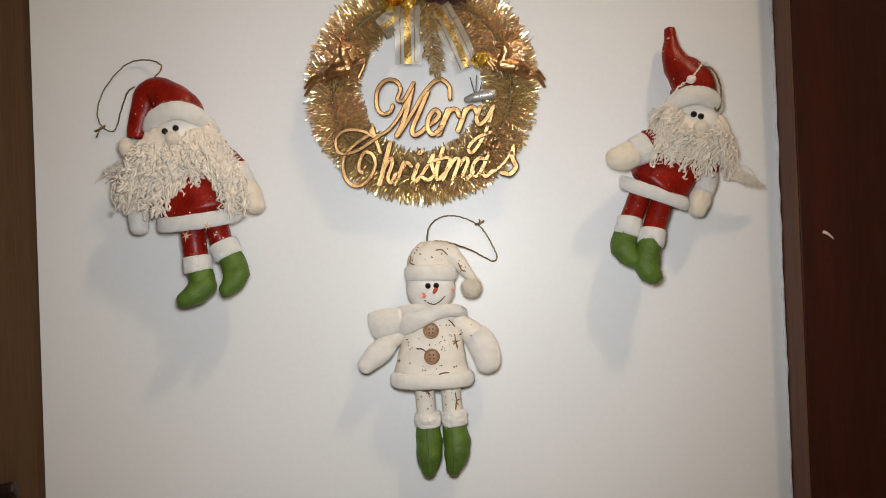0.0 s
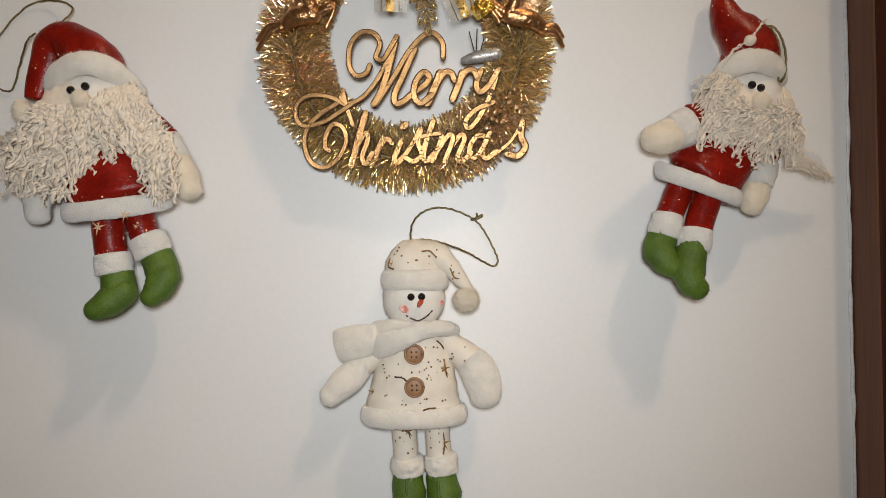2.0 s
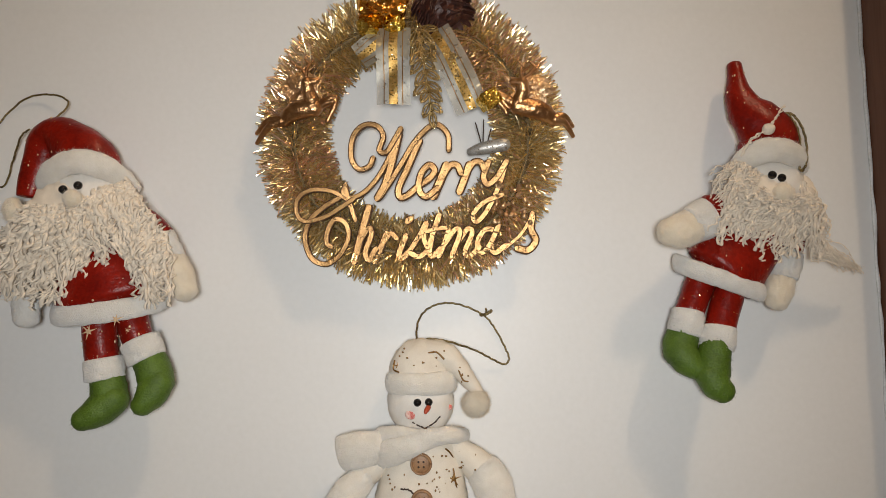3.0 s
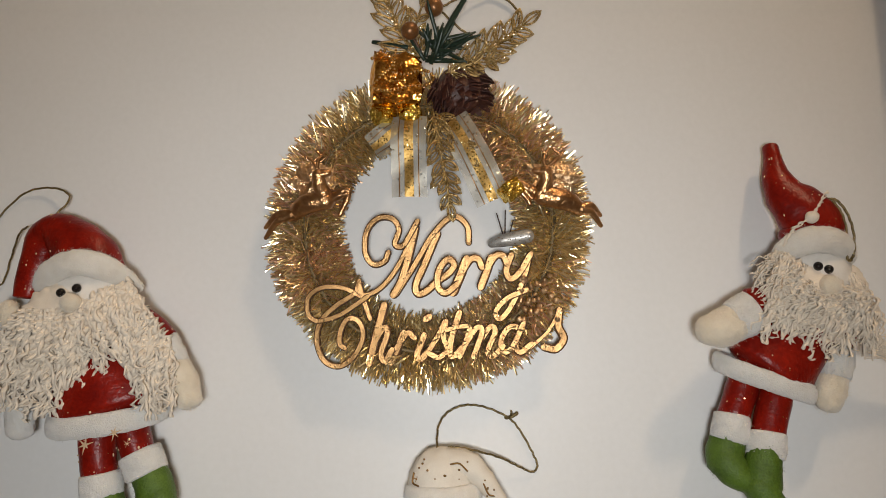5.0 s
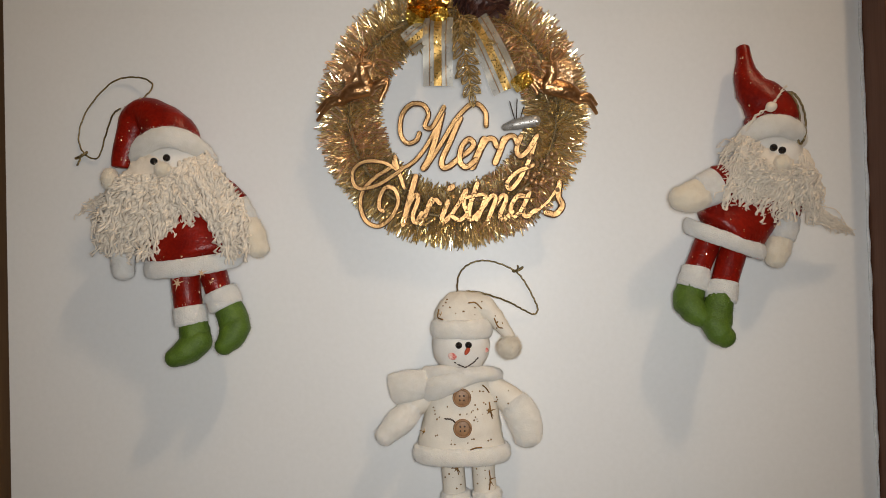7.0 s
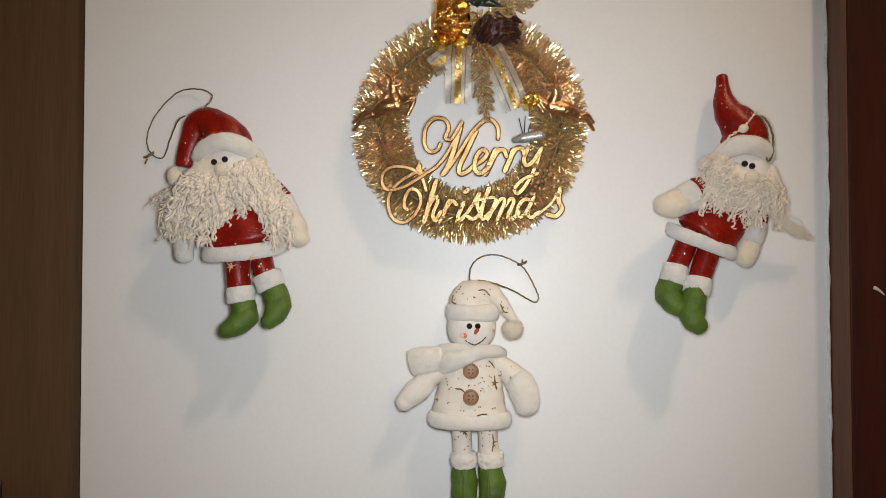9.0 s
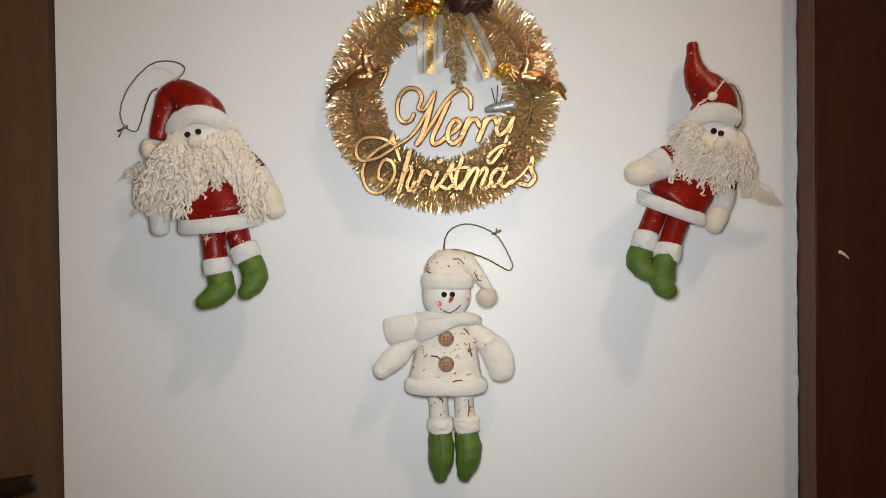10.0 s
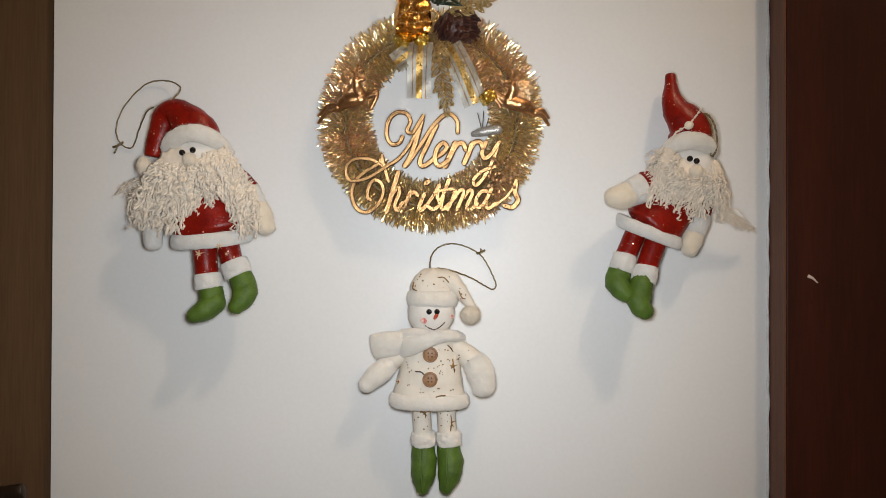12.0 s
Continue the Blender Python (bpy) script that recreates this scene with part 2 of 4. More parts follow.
def spline(points, steps):
    """A smooth line through points (tuples of any length), Catmull-Rom."""
    p = [np.array(q, float) for q in points]
    if len(p) == 2:
        return [p[0] + (p[1] - p[0]) * i / steps for i in range(steps + 1)]
    p = [2 * p[0] - p[1]] + p + [2 * p[-1] - p[-2]]
    out = []
    for i in range(1, len(p) - 2):
        a, b, c, e = p[i - 1:i + 3]
        for k in range(steps):
            t = k / steps
            out.append(0.5 * (2 * b + (c - a) * t + (2 * a - 5 * b + 4 * c - e) * t * t + (3 * b - a - 3 * c + e) * t ** 3))
    out.append(p[-2])
    return out


def tube(clay, points, mat, seg=16, steps=5, round_ends=True, lump=0.0, closed=False, size=11.0, cap_by=1.0):
    """A soft limb. points: (u, v, d, half width across, half depth). Its ends are rounded."""
    if mat.name in SOFT:
        steps = max(steps, int(math.dist(points[0][:3], points[-1][:3]) / (len(points) - 1) / 1.5))
        seg = max(seg, int(6.28 * max(p[3] for p in points) / 1.6))
    rows = spline(points, steps)
    if closed:
        rows = rows[:-1]
    n = len(rows)
    rings = []
    for i, r in enumerate(rows):
        t = (rows[(i + 1) % n] if closed else rows[min(i + 1, n - 1)])[:3] - (rows[i - 1] if closed else rows[max(i - 1, 0)])[:3]
        rings.append((r[:3], t / max(1e-6, np.linalg.norm(t)), max(0.05, r[3]), max(0.05, r[4])))
    if round_ends and not closed:
        def cap(row, sign):
            c, t, a, b = row
            k = min(a, b) * cap_by
            return [(c + sign * t * k * math.sin(g), t, a * math.cos(g), b * math.cos(g)) for g in (0.45, 0.9, 1.25, 1.5)]
        rings = cap(rings[0], -1)[::-1] + rings + cap(rings[-1], 1)
    verts, faces = [], []
    for c, t, a, b in rings:
        out = np.array((0, 0, 1.0))
        if abs(t[2]) > 0.95:
            out = np.array((0, 1.0, 0))
        side = np.cross(t, out)
        side /= np.linalg.norm(side)
        out = np.cross(side, t)
        for k in range(seg):
            g = 2 * math.pi * k / seg
            w = c + side * a * math.cos(g) + out * b * math.sin(g)
            if lump:
                w = c + (w - c) * (1 + lump * noise.noise(Vector(w) / size) + 0.5 * lump * noise.noise(Vector(w) / (size * 0.3)))
                if mat.name in SOFT:
                    w = c + (w - c) * (1 + (0.5 * noise.noise(Vector(w) / 5.5) + 0.6 * noise.noise(Vector(w) / 2.2) + 0.5 * noise.noise(Vector(w) / 1.1)) / max(a, b))
            verts.append(tuple(w))
    n = len(rings)
    for i in range(n if closed else n - 1):
        for k in range(seg):
            j, q = (i + 1) % n, (k + 1) % seg
            faces.append((i * seg + k, i * seg + q, j * seg + q, j * seg + k))
    if not closed:
        faces.append(tuple(range(seg))[::-1])
        faces.append(tuple((n - 1) * seg + k for k in range(seg)))
    clay.add(verts, faces, mat)


def ball(clay, c, r, mat, seg=14, rings=9, lump=0.0):
    a, b, e = (r, r, r) if isinstance(r, (int, float)) else r
    verts, faces = [(c[0], c[1] + b, c[2])], []
    for i in range(1, rings):
        g = math.pi * i / rings
        for k in range(seg):
            h = 2 * math.pi * k / seg
            w = np.array((a * math.sin(g) * math.cos(h), b * math.cos(g), e * math.sin(g) * math.sin(h)))
            if lump:
                w = w * (1 + lump * noise.noise(Vector(w + np.array(c)) / 7))
            verts.append(tuple(w + np.array(c)))
    verts.append((c[0], c[1] - b, c[2]))
    last = len(verts) - 1
    for k in range(seg):
        q = (k + 1) % seg
        faces.append((0, 1 + q, 1 + k))
        faces.append((last, last - seg + k, last - seg + q))
        for i in range(rings - 2):
            faces.append((1 + i * seg + k, 1 + i * seg + q, 1 + (i + 1) * seg + q, 1 + (i + 1) * seg + k))
    clay.add(verts, faces, mat)


def band(clay, centre, half_u, half_d, thick, height, mat, lean=0.0, arc=0.0, lump=0.10):
    """A fleece trim all round a body: a fat closed loop, leaning by degrees in the wall's plane, raised in front by arc."""
    rows = []
    for k in range(110):
        g = 2 * math.pi * k / 110
        u, d = half_u * math.cos(g), half_d * math.sin(g)
        rows.append((centre[0] + u * math.cos(radians(lean)), centre[1] + u * math.sin(radians(lean)) + arc * math.sin(g), centre[2] + d, thick, height))
    rows.append(rows[0])
    closed_band(clay, rows, mat, lump)


def closed_band(clay, rows, mat, lump):
    seg, verts, faces = 22, [], []
    rows = rows[:-1]
    c0 = np.mean([r[:3] for r in rows], axis=0)
    for r in rows:
        c = np.array(r[:3])
        out = c - c0
        out[1] = 0
        out /= max(1e-6, np.linalg.norm(out))
        for k in range(seg):
            g = 2 * math.pi * k / seg
            w = c + out * r[3] * math.cos(g) + np.array((0, 1.0, 0)) * r[4] * math.sin(g)
            w = c + (w - c) * (1 + 0.6 * lump * noise.noise(Vector(w) / 6) + 0.9 * lump * noise.noise(Vector(w) / 1.8))
            verts.append(tuple(w))
    n = len(rows)
    for i in range(n):
        for k in range(seg):
            j, q = (i + 1) % n, (k + 1) % seg
            faces.append((i * seg + k, i * seg + q, j * seg + q, j * seg + k))
    clay.add(verts, faces, mat)


def fuzz(clay, mats, count, length, width, rng):
    """Short fibres on the soft surfaces of the given materials."""
    wanted = {clay.slot(m) for m in mats}
    for k in wanted:
        picks = [f for f, m in zip(clay.f, clay.m) if m == k and len(f) == 4]
        if not picks:
            continue
        p = np.array(clay.v)[np.array(picks)]
        nrm = np.cross(p[:, 1] - p[:, 0], p[:, 3] - p[:, 0])
        area = np.linalg.norm(nrm, axis=1)
        gen = np.random.default_rng(rng.randrange(10 ** 6))
        at = gen.choice(len(picks), size=count // len(wanted), p=area / area.sum())
        nrm = nrm[at] / np.maximum(1e-6, area[at])[:, None]
        a, b = gen.random((len(at), 1)), gen.random((len(at), 1))
        w = p[at, 0] + (p[at, 1] - p[at, 0]) * a + (p[at, 3] - p[at, 0]) * b
        side = gen.normal(size=(len(at), 3))
        side /= np.linalg.norm(side, axis=1)[:, None]
        sign = gen.choice((-1.0, 1.0), size=(len(at), 1))
        tip = w + sign * nrm * length * gen.uniform(0.5, 1.2, (len(at), 1)) + side * length * 0.7
        across = np.cross(nrm, side) * width
        verts = np.stack((w - across, w + across, tip), axis=1).reshape(-1, 3)
        clay.add([tuple(q) for q in verts], [(3 * i, 3 * i + 1, 3 * i + 2) for i in range(len(at))], clay.slots[k])


STRAND, SIDES = 52, 5
STRAND_FACES = [(SIDES * i + k, SIDES * i + (k + 1) % SIDES, SIDES * i + SIDES + (k + 1) % SIDES, SIDES * i + SIDES + k) for i in range(STRAND - 1) for k in range(SIDES)]


def curl(clay, root, mid, tip, mat, rng, thick=0.95, wave=1.7, turns=None):
    """One crimped strand of yarn from root to tip."""
    root, mid, tip = (np.array(q, float) for q in (root, mid, tip))
    s = np.linspace(0, 1, STRAND)[:, None]
    bend = 2 * mid - 0.5 * (root + tip)
    line = (1 - s) ** 2 * root + 2 * s * (1 - s) * bend + s ** 2 * tip
    axis = tip - root
    length = np.linalg.norm(axis) + 1e-6
    axis /= length
    e1 = np.cross(axis, (0.1, 0.2, 1.0))
    e1 /= np.linalg.norm(e1)
    e2 = np.cross(axis, e1)
    turns = turns or length / rng.uniform(6.5, 11)
    g = rng.uniform(0, 6.3) + 2 * math.pi * turns * (s + 0.06 * np.sin(s * rng.uniform(5, 14)))
    amount = wave * np.minimum(1, 0.25 + 1.6 * s) * (0.75 + 0.5 * np.sin(s * rng.uniform(3, 12) + rng.uniform(0, 6)))
    line = line + e1 * amount * np.cos(g) + e2 * amount * np.sin(g) + axis * 0.4 * amount * np.sin(g * 0.7)
    r = thick * (1 - 0.35 * s) * (0.8 + 0.35 * np.sin(s * 41 + turns))
    verts = np.stack([line + r * (e1 * math.cos(h) + e2 * math.sin(h)) for h in np.arange(SIDES) * 2 * math.pi / SIDES], axis=1).reshape(-1, 3)
    clay.add([tuple(q) for q in verts], STRAND_FACES, mat)


def cord(clay, points, mat, r=0.8, steps=7, kink=0.25):
    rows = [(*p, r, r) for p in points]
    line = spline(rows, steps)
    line = [tuple(q + np.array((kink * math.sin(i * 1.7), kink * math.cos(i * 2.3), 0, 0, 0))) for i, q in enumerate(line)]
    tube(clay, line, mat, seg=6, steps=1)


def star(clay, u, v, r, mat, points=6, lift=0.5):
    d = clay.front(u, v) + lift
    verts = [(u, v, d + 0.2)]
    for k in range(points * 2):
        g = math.pi * k / points + 0.3
        w = r * (1 if k % 4 == 0 else 0.7) if k % 2 == 0 else r * 0.2
        verts.append((u + w * math.cos(g), v + w * math.sin(g), d - 0.1))
    n = points * 2
    clay.add(verts, [(0, 1 + k, 1 + (k + 1) % n) for k in range(n)], mat)


def thing(name, place, label, category, group="", kind=""):
    ob = new(name)
    ob.location = place
    ob.empty_display_size = 0.02
    return tagged(ob, label, category, group, kind)


def part(name, clay, parent, label="", smooth=True, weld=False):
    ob = new(name, clay.mesh(name, smooth, weld))
    ob.parent = parent
    if label:
        tagged(ob, label)
    return ob


def block(name, low, high, mat, bevel=0.0, label="", category="", kind="", parent=None):
    """A box with softened edges between two corners, in metres."""
    bm = bmesh.new()
    bmesh.ops.create_cube(bm, size=1)
    for v in bm.verts:
        v.co = [l + (h - l) * (c + 0.5) for l, h, c in zip(low, high, v.co)]
    if bevel:
        bmesh.ops.bevel(bm, geom=bm.edges[:], offset=bevel, segments=3, affect="EDGES", profile=0.5)
    me = bpy.data.meshes.new(name)
    bm.to_mesh(me)
    bm.free()
    me.materials.append(mat)
    ob = new(name, me)
    ob.parent = parent
    return tagged(ob, label, category, "", kind)


# ---- the room ----
HALF = 0.375
block("wall_north", (-HALF, WALL, 0), (HALF, WALL + 0.14, CEILING), WALL_PAINT, label="white painted wall strip between two wooden door frames", category="wall", kind="structure")
# unseen shell down to the ceiling: added to close the room and bounce light
block("wall_north_left", (-2.2, WALL + 0.06, 2.12), (-HALF, WALL + 0.14, CEILING), PLAIN_WALL, label="unseen plain wall above the brown door, closes the room", category="wall", kind="structure")
block("wall_north_right", (HALF, WALL + 0.06, 2.12), (2.2, WALL + 0.14, CEILING), PLAIN_WALL, label="unseen plain wall above the dark door frame, closes the room", category="wall", kind="structure")
block("wall_north_far_left", (-2.2, WALL + 0.06, 0), (-1.28, WALL + 0.14, 2.12), PLAIN_WALL, label="unseen plain wall beside the brown door, closes the room", category="wall", kind="structure")
block("wall_north_far_right", (1.32, WALL + 0.06, 0), (2.2, WALL + 0.14, 2.12), PLAIN_WALL, label="unseen plain wall beside the dark door frame, closes the room", category="wall", kind="structure")
block("wall_west", (-2.3, -3.2, 0), (-2.2, WALL + 0.14, CEILING), PLAIN_WALL, label="unseen plain cream side wall, added for bounced light", category="wall", kind="structure")
block("wall_east", (2.2, -3.2, 0), (2.3, WALL + 0.14, CEILING), PLAIN_WALL, label="unseen plain cream side wall, added for bounced light", category="wall", kind="structure")
block("wall_south", (-2.3, -3.3, 0), (2.3, -3.2, CEILING), PLAIN_WALL, label="unseen plain cream wall behind the viewer, added for bounced light", category="wall", kind="structure")
block("floor", (-2.3, -3.3, -0.1), (2.3, WALL + 0.14, 0), FLOOR_TILE, label="unseen plain beige floor, added for bounced light", category="floor", kind="structure")
block("ceiling", (-2.3, -3.3, CEILING), (2.3, WALL + 0.14, CEILING + 0.1), PLAIN_WALL, label="unseen plain cream ceiling, added for bounced light", category="ceiling", kind="structure")

# the brown door beside the wall, with its lever
door = thing("door_1", (-0.83, WALL + 0.012, 0), "brown wooden door with a dark lever handle", "door", kind="structure")
block("door_leaf", (-0.449, 0, 0.0), (0.453, 0.045, 2.12), WOOD_BROWN, 0.002, parent=door)
c = Clay()
tube(c, [(345, 1372, 4, 20, 4), (345, 1342, 4, 20, 4), (345, 1312, 4, 20, 4)], DARK_METAL, seg=20)
handle = part("door_handle", c, door, "dark bronze lever on a rose")
c = Clay()
tube(c, [(347, 1343, 4, 9, 9), (347, 1343, 56, 8, 8)], DARK_METAL)
tube(c, [(346, 1340, 58, 13, 7), (385, 1345, 62, 14, 7), (425, 1354, 62, 11, 6), (456, 1361, 60, 8, 5)], DARK_METAL, seg=18, cap_by=0.25)
part("lever", c, handle)

# the dark door frame on the other side stands out from the wall
frame_post = thing("door_2", (HALF, WALL, 0), "dark red-brown varnished door frame standing proud of the wall", "door", kind="structure")
block("jamb", (0.0028, -0.034, 0.0), (0.115, 0.05, 2.12), WOOD_RED, 0.0016, parent=frame_post)
block("jamb_edge", (0.0008, -0.0345, 0.0), (0.0028, 0.05, 2.12), WOOD_EDGE, 0.0008, parent=frame_post)
block("door_leaf", (0.118, -0.022, 0.0), (0.94, 0.02, 2.12), WOOD_RED, 0.002, parent=frame_post)
c = Clay()
rng = random.Random(4)
rows = []
for k in range(60):
    v = 1180 + k * 14
    rows.append((-0.9 + rng.uniform(-0.5, 0.4), v, 1.2 + rng.uniform(-0.4, 0.6), rng.uniform(0.9, 1.9), rng.uniform(0.6, 1.6)))
tube(c, rows, EDGE_PAINT, seg=6, steps=2)
part("caulk_line", c, frame_post, "uneven white paint line along the frame")
c = Clay()
tube(c, [(24, 1578, 34.2, 1.7, 0.5), (28, 1576, 34.2, 1.3, 0.5), (33, 1571.5, 34.2, 0.6, 0.4)], CHIP, seg=8)
part("scratch", c, frame_post, "pale chipped scratch in the varnish")


# ---- the dolls: one soft mesh each ----
def doll(name, place, clay, label):
    ob = new(name, clay.mesh(name))
    ob.location = place
    return tagged(ob, label, "doll", "hanging christmas dolls")


def boot(clay, rows, mat):
    tube(clay, rows, mat, seg=22, steps=9, lump=0.06, size=8, cap_by=0.9)


def speckle(clay, mat, flake, count, rng, least=30):
    """Small glitter flakes stuck on the visible side of a cloth."""
    k = clay.slot(mat)
    picks = [f for f, m in zip(clay.f, clay.m) if m == k and len(f) == 4 and sum(clay.v[i][2] for i in f) / 4 > least]
    for f in rng.sample(picks, min(count, len(picks))):
        p = np.mean([clay.v[i] for i in f], axis=0)
        r = rng.uniform(0.3, 0.9)
        ball(clay, tuple(p), (r * rng.uniform(0.7, 1.5), r * rng.uniform(0.7, 1.5), r * 0.7), flake, 5, 4)


def locks(clay, rng, guides, each, roots, tips, bulge, thick=1.15, wave=2.0, spread=(1.0, 2.6)):
    """Crimped yarn in locks: every guide runs from roots(s) to tips(s, r), with a few strands round it."""
    for k in range(guides):
        s = (k + rng.random()) / guides
        root, tip = np.array(roots(s)), np.array(tips(s, rng.random()))
        mid = (root + tip) / 2 + np.array((rng.uniform(-3, 3), rng.uniform(0, 4), bulge + rng.uniform(-2, 3)))
        tip_spread = rng.uniform(*spread)
        for _ in range(each):
            j = lambda w: np.array([rng.gauss(0, w) for _ in range(3)])
            curl(clay, tuple(root + j(1.6)), tuple(mid + j(1.6)), tuple(tip + j(tip_spread)), YARN, rng, thick * rng.uniform(0.75, 1.2), wave * rng.uniform(0.7, 1.3))


def bearded_doll_drooping():
    rng = random.Random(11)
    c = Clay()
    # legs, cuffs and boots
    tube(c, [(29, -66, 32, 11.5, 11), (31, -84, 35, 12, 11.5), (34, -104, 36, 11.5, 11)], RED_CLOTH, lump=0.05, cap_by=0.3)
    tube(c, [(51, -62, 32, 10.5, 11), (55, -78, 35, 11, 11.5), (60, -94, 36, 10.5, 11)], RED_CLOTH, lump=0.05, cap_by=0.3)
    boot(c, [(37, -114, 36, 11.5, 11), (39.5, -124, 37, 12.5, 12), (42, -134, 39, 12.5, 12)], GREEN_FELT)
    boot(c, [(45, -132, 40, 11.5, 11), (36, -139, 43, 11.5, 11), (26.5, -145, 46, 8, 8.5)], GREEN_FELT)
    boot(c, [(66, -102, 36, 11, 11), (71, -112, 37, 12.5, 12), (75, -122, 39, 12.5, 12)], GREEN_FELT)
    boot(c, [(76, -120, 40, 11.5, 11), (73, -129, 43, 11, 11), (68, -136, 46, 8, 8.5)], GREEN_FELT)
    tube(c, [(34.5, -104, 36, 13.2, 13), (35.5, -111, 36, 13.8, 13.5), (36.5, -118, 36, 13.6, 13)], FLEECE_WHITE, lump=0.04, size=5, cap_by=0.12)
    tube(c, [(60.5, -91, 36, 13.4, 13), (63.5, -98, 36, 14, 13.5), (66.5, -105, 36, 13.6, 13)], FLEECE_WHITE, lump=0.04, size=5, cap_by=0.12)
    # coat
    tube(c, [(20, 4, 30, 22, 17), (26, -20, 30, 28, 20), (32, -44, 31, 34, 23), (36, -62, 32, 37, 24)], RED_CLOTH, seg=30, lump=0.06, size=11, cap_by=0.3)
    band(c, (36.5, -67, 31), 38.5, 22, 3.6, 7.6, FLEECE_WHITE, lean=5, arc=-4.5, lump=0.08)
    # arms
    tube(c, [(48, 2, 34, 9, 9), (64, -8, 36, 9.5, 9), (76, -19, 37, 9.5, 9)], RED_CLOTH, lump=0.06, cap_by=0.3)
    tube(c, [(75, -18, 36, 9, 9), (80, -27, 37, 9.6, 9), (84, -35, 37, 9.4, 9)], FLEECE_WHITE, lump=0.05, size=6, cap_by=0.25)
    tube(c, [(84, -36, 38, 9.4, 9), (90, -47, 38, 10, 9), (94, -59, 38, 8.6, 8)], FLEECE_CREAM, lump=0.05, cap_by=0.7)
    tube(c, [(0, -10, 28, 9, 9), (-12, -26, 28, 9.5, 9), (-22, -42, 28, 9.5, 9)], FLEECE_WHITE, lump=0.06)
    tube(c, [(-22, -44, 30, 9.5, 9), (-24, -60, 32, 10.2, 9), (-22.5, -75, 34, 8.8, 8)], FLEECE_WHITE, lump=0.08, size=8, cap_by=0.7)
    # head and hat
    ball(c, (17, 13, 31), (29, 26, 20), FACE_CLOTH, 28, 18)
    tube(c, [(21, 26, 30, 23, 17), (14, 41, 30, 22.5, 17), (4, 53, 28, 17.5, 15), (-9, 61, 26, 13.5, 12), (-19, 57, 25, 11.5, 9), (-24.5, 42, 24, 10.5, 7), (-28.5, 27, 25, 9, 6), (-30, 16, 26, 7.5, 5)],
         RED_CLOTH, seg=28, lump=0.07, size=13, cap_by=0.2)
    ball(c, (-34, 5, 36), (7.5, 9, 7), FLEECE_CREAM, 20, 12, lump=0.15)
    tube(c, [(-11, 14, 30, 6, 4), (-7, 24, 42, 8.2, 4.2), (6, 32, 49, 8.8, 4.5), (22, 35, 52, 8.8, 4.5), (35, 32.5, 48, 8.6, 4.5), (46, 24, 36, 7.6, 4), (50, 17, 26, 6, 4)], FLEECE_IVORY, lump=0.04, size=8, cap_by=0.3)
    for u, v, d in ((12, 15.5, 53), (22.5, 18, 53)):
        ball(c, (u, v, d), 3.0, BLACK_BEAD)
    ball(c, (20.5, 8.5, 56), (6.6, 6.4, 6), FLEECE_CREAM, 18, 12, lump=0.06)
    fuzz(c, (FLEECE_WHITE, FLEECE_CREAM, FLEECE_IVORY), 15000, 2.0, 0.11, rng)
    fuzz(c, (GREEN_FELT,), 3200, 1.8, 0.11, rng)
    speckle(c, RED_CLOTH, PALE_GLITTER, 110, rng, 26)
    fuzz(c, (RED_CLOTH,), 1500, 0.9, 0.10, rng)
    # the matted bed of the beard, then long crimped locks falling over coat and arm, parted over the chest
    tube(c, [(22, 7, 46, 25, 7), (10, -8, 47, 30, 7), (2, -26, 46, 28, 6), (-2, -40, 43, 21, 4)], YARN, seg=44, steps=14, lump=0.14, size=5)
    tube(c, [(40, 12, 42, 9, 6), (54, -2, 44, 10, 6), (66, -18, 44, 9, 4)], YARN, seg=30, steps=12, lump=0.16, size=5)
    for layer_d, short, guides in ((0, 1.0, 44), (2.5, 0.8, 34), (5, 0.52, 26)):
        locks(c, rng, guides, 2, lambda s: (-13 + 43 * s, 6 + 3 * s - 5 * math.sin(math.pi * s), 45 + 6 * math.sin(math.pi * s) + layer_d),
              lambda s, r: (-13 + 43 * s + short * (-25 + 55 * s + 12 * (r - 0.5)), 4 - short * (44 + 27 * math.sin(math.pi * (0.1 + 0.8 * s)) - 150 * max(0, s - 0.74) - 22 * r * r), 46 + layer_d + 4 * s), 3, 2.25, 2.1, (1.5, 4))
    locks(c, rng, 4, 2, lambda s: (26 + 8 * s, 0 + 4 * s, 54), lambda s, r: (44 + 10 * s, -26 - 16 * r + 8 * s, 53), 3, 1.5, 2.1)
    # the other side of the parting, over the sleeve
    locks(c, rng, 34, 2, lambda s: (33 + 18 * s, 14 + 7 * s, 48 - 8 * s), lambda s, r: (62 + 26 * s - 5 * r, -30 - 16 * r + 12 * s, 50 - 2 * s), 4, 2.1, 2.0, (1.5, 3.5))
    locks(c, rng, 26, 2, lambda s: (54 + 28 * s, -6 - 16 * s, 49), lambda s, r: (64 + 22 * s, -42 - 26 * r, 49), 3, 2.0, 2.0, (1.5, 3.5))
    locks(c, rng, 14, 2, lambda s: (66 + 16 * s, -14 - 10 * s, 47), lambda s, r: (74 + 16 * s, -38 - 26 * r, 48), 2, 1.7, 2.0, (1.5, 3.5))
    # matted locks over the hanging arm, fluffy wisps at the side
    locks(c, rng, 16, 3, lambda s: (-30 + 14 * s, -16 - 12 * s, 42), lambda s, r: (-46 + 30 * s, -44 - 20 * r, 40), 3, 1.5, 2.0)
    locks(c, rng, 9, 3, lambda s: (-34, -6 - 12 * s, 32), lambda s, r: (-50 - 18 * r, -12 - 16 * s, 18), 2, 0.8, 1.3, (2, 5))
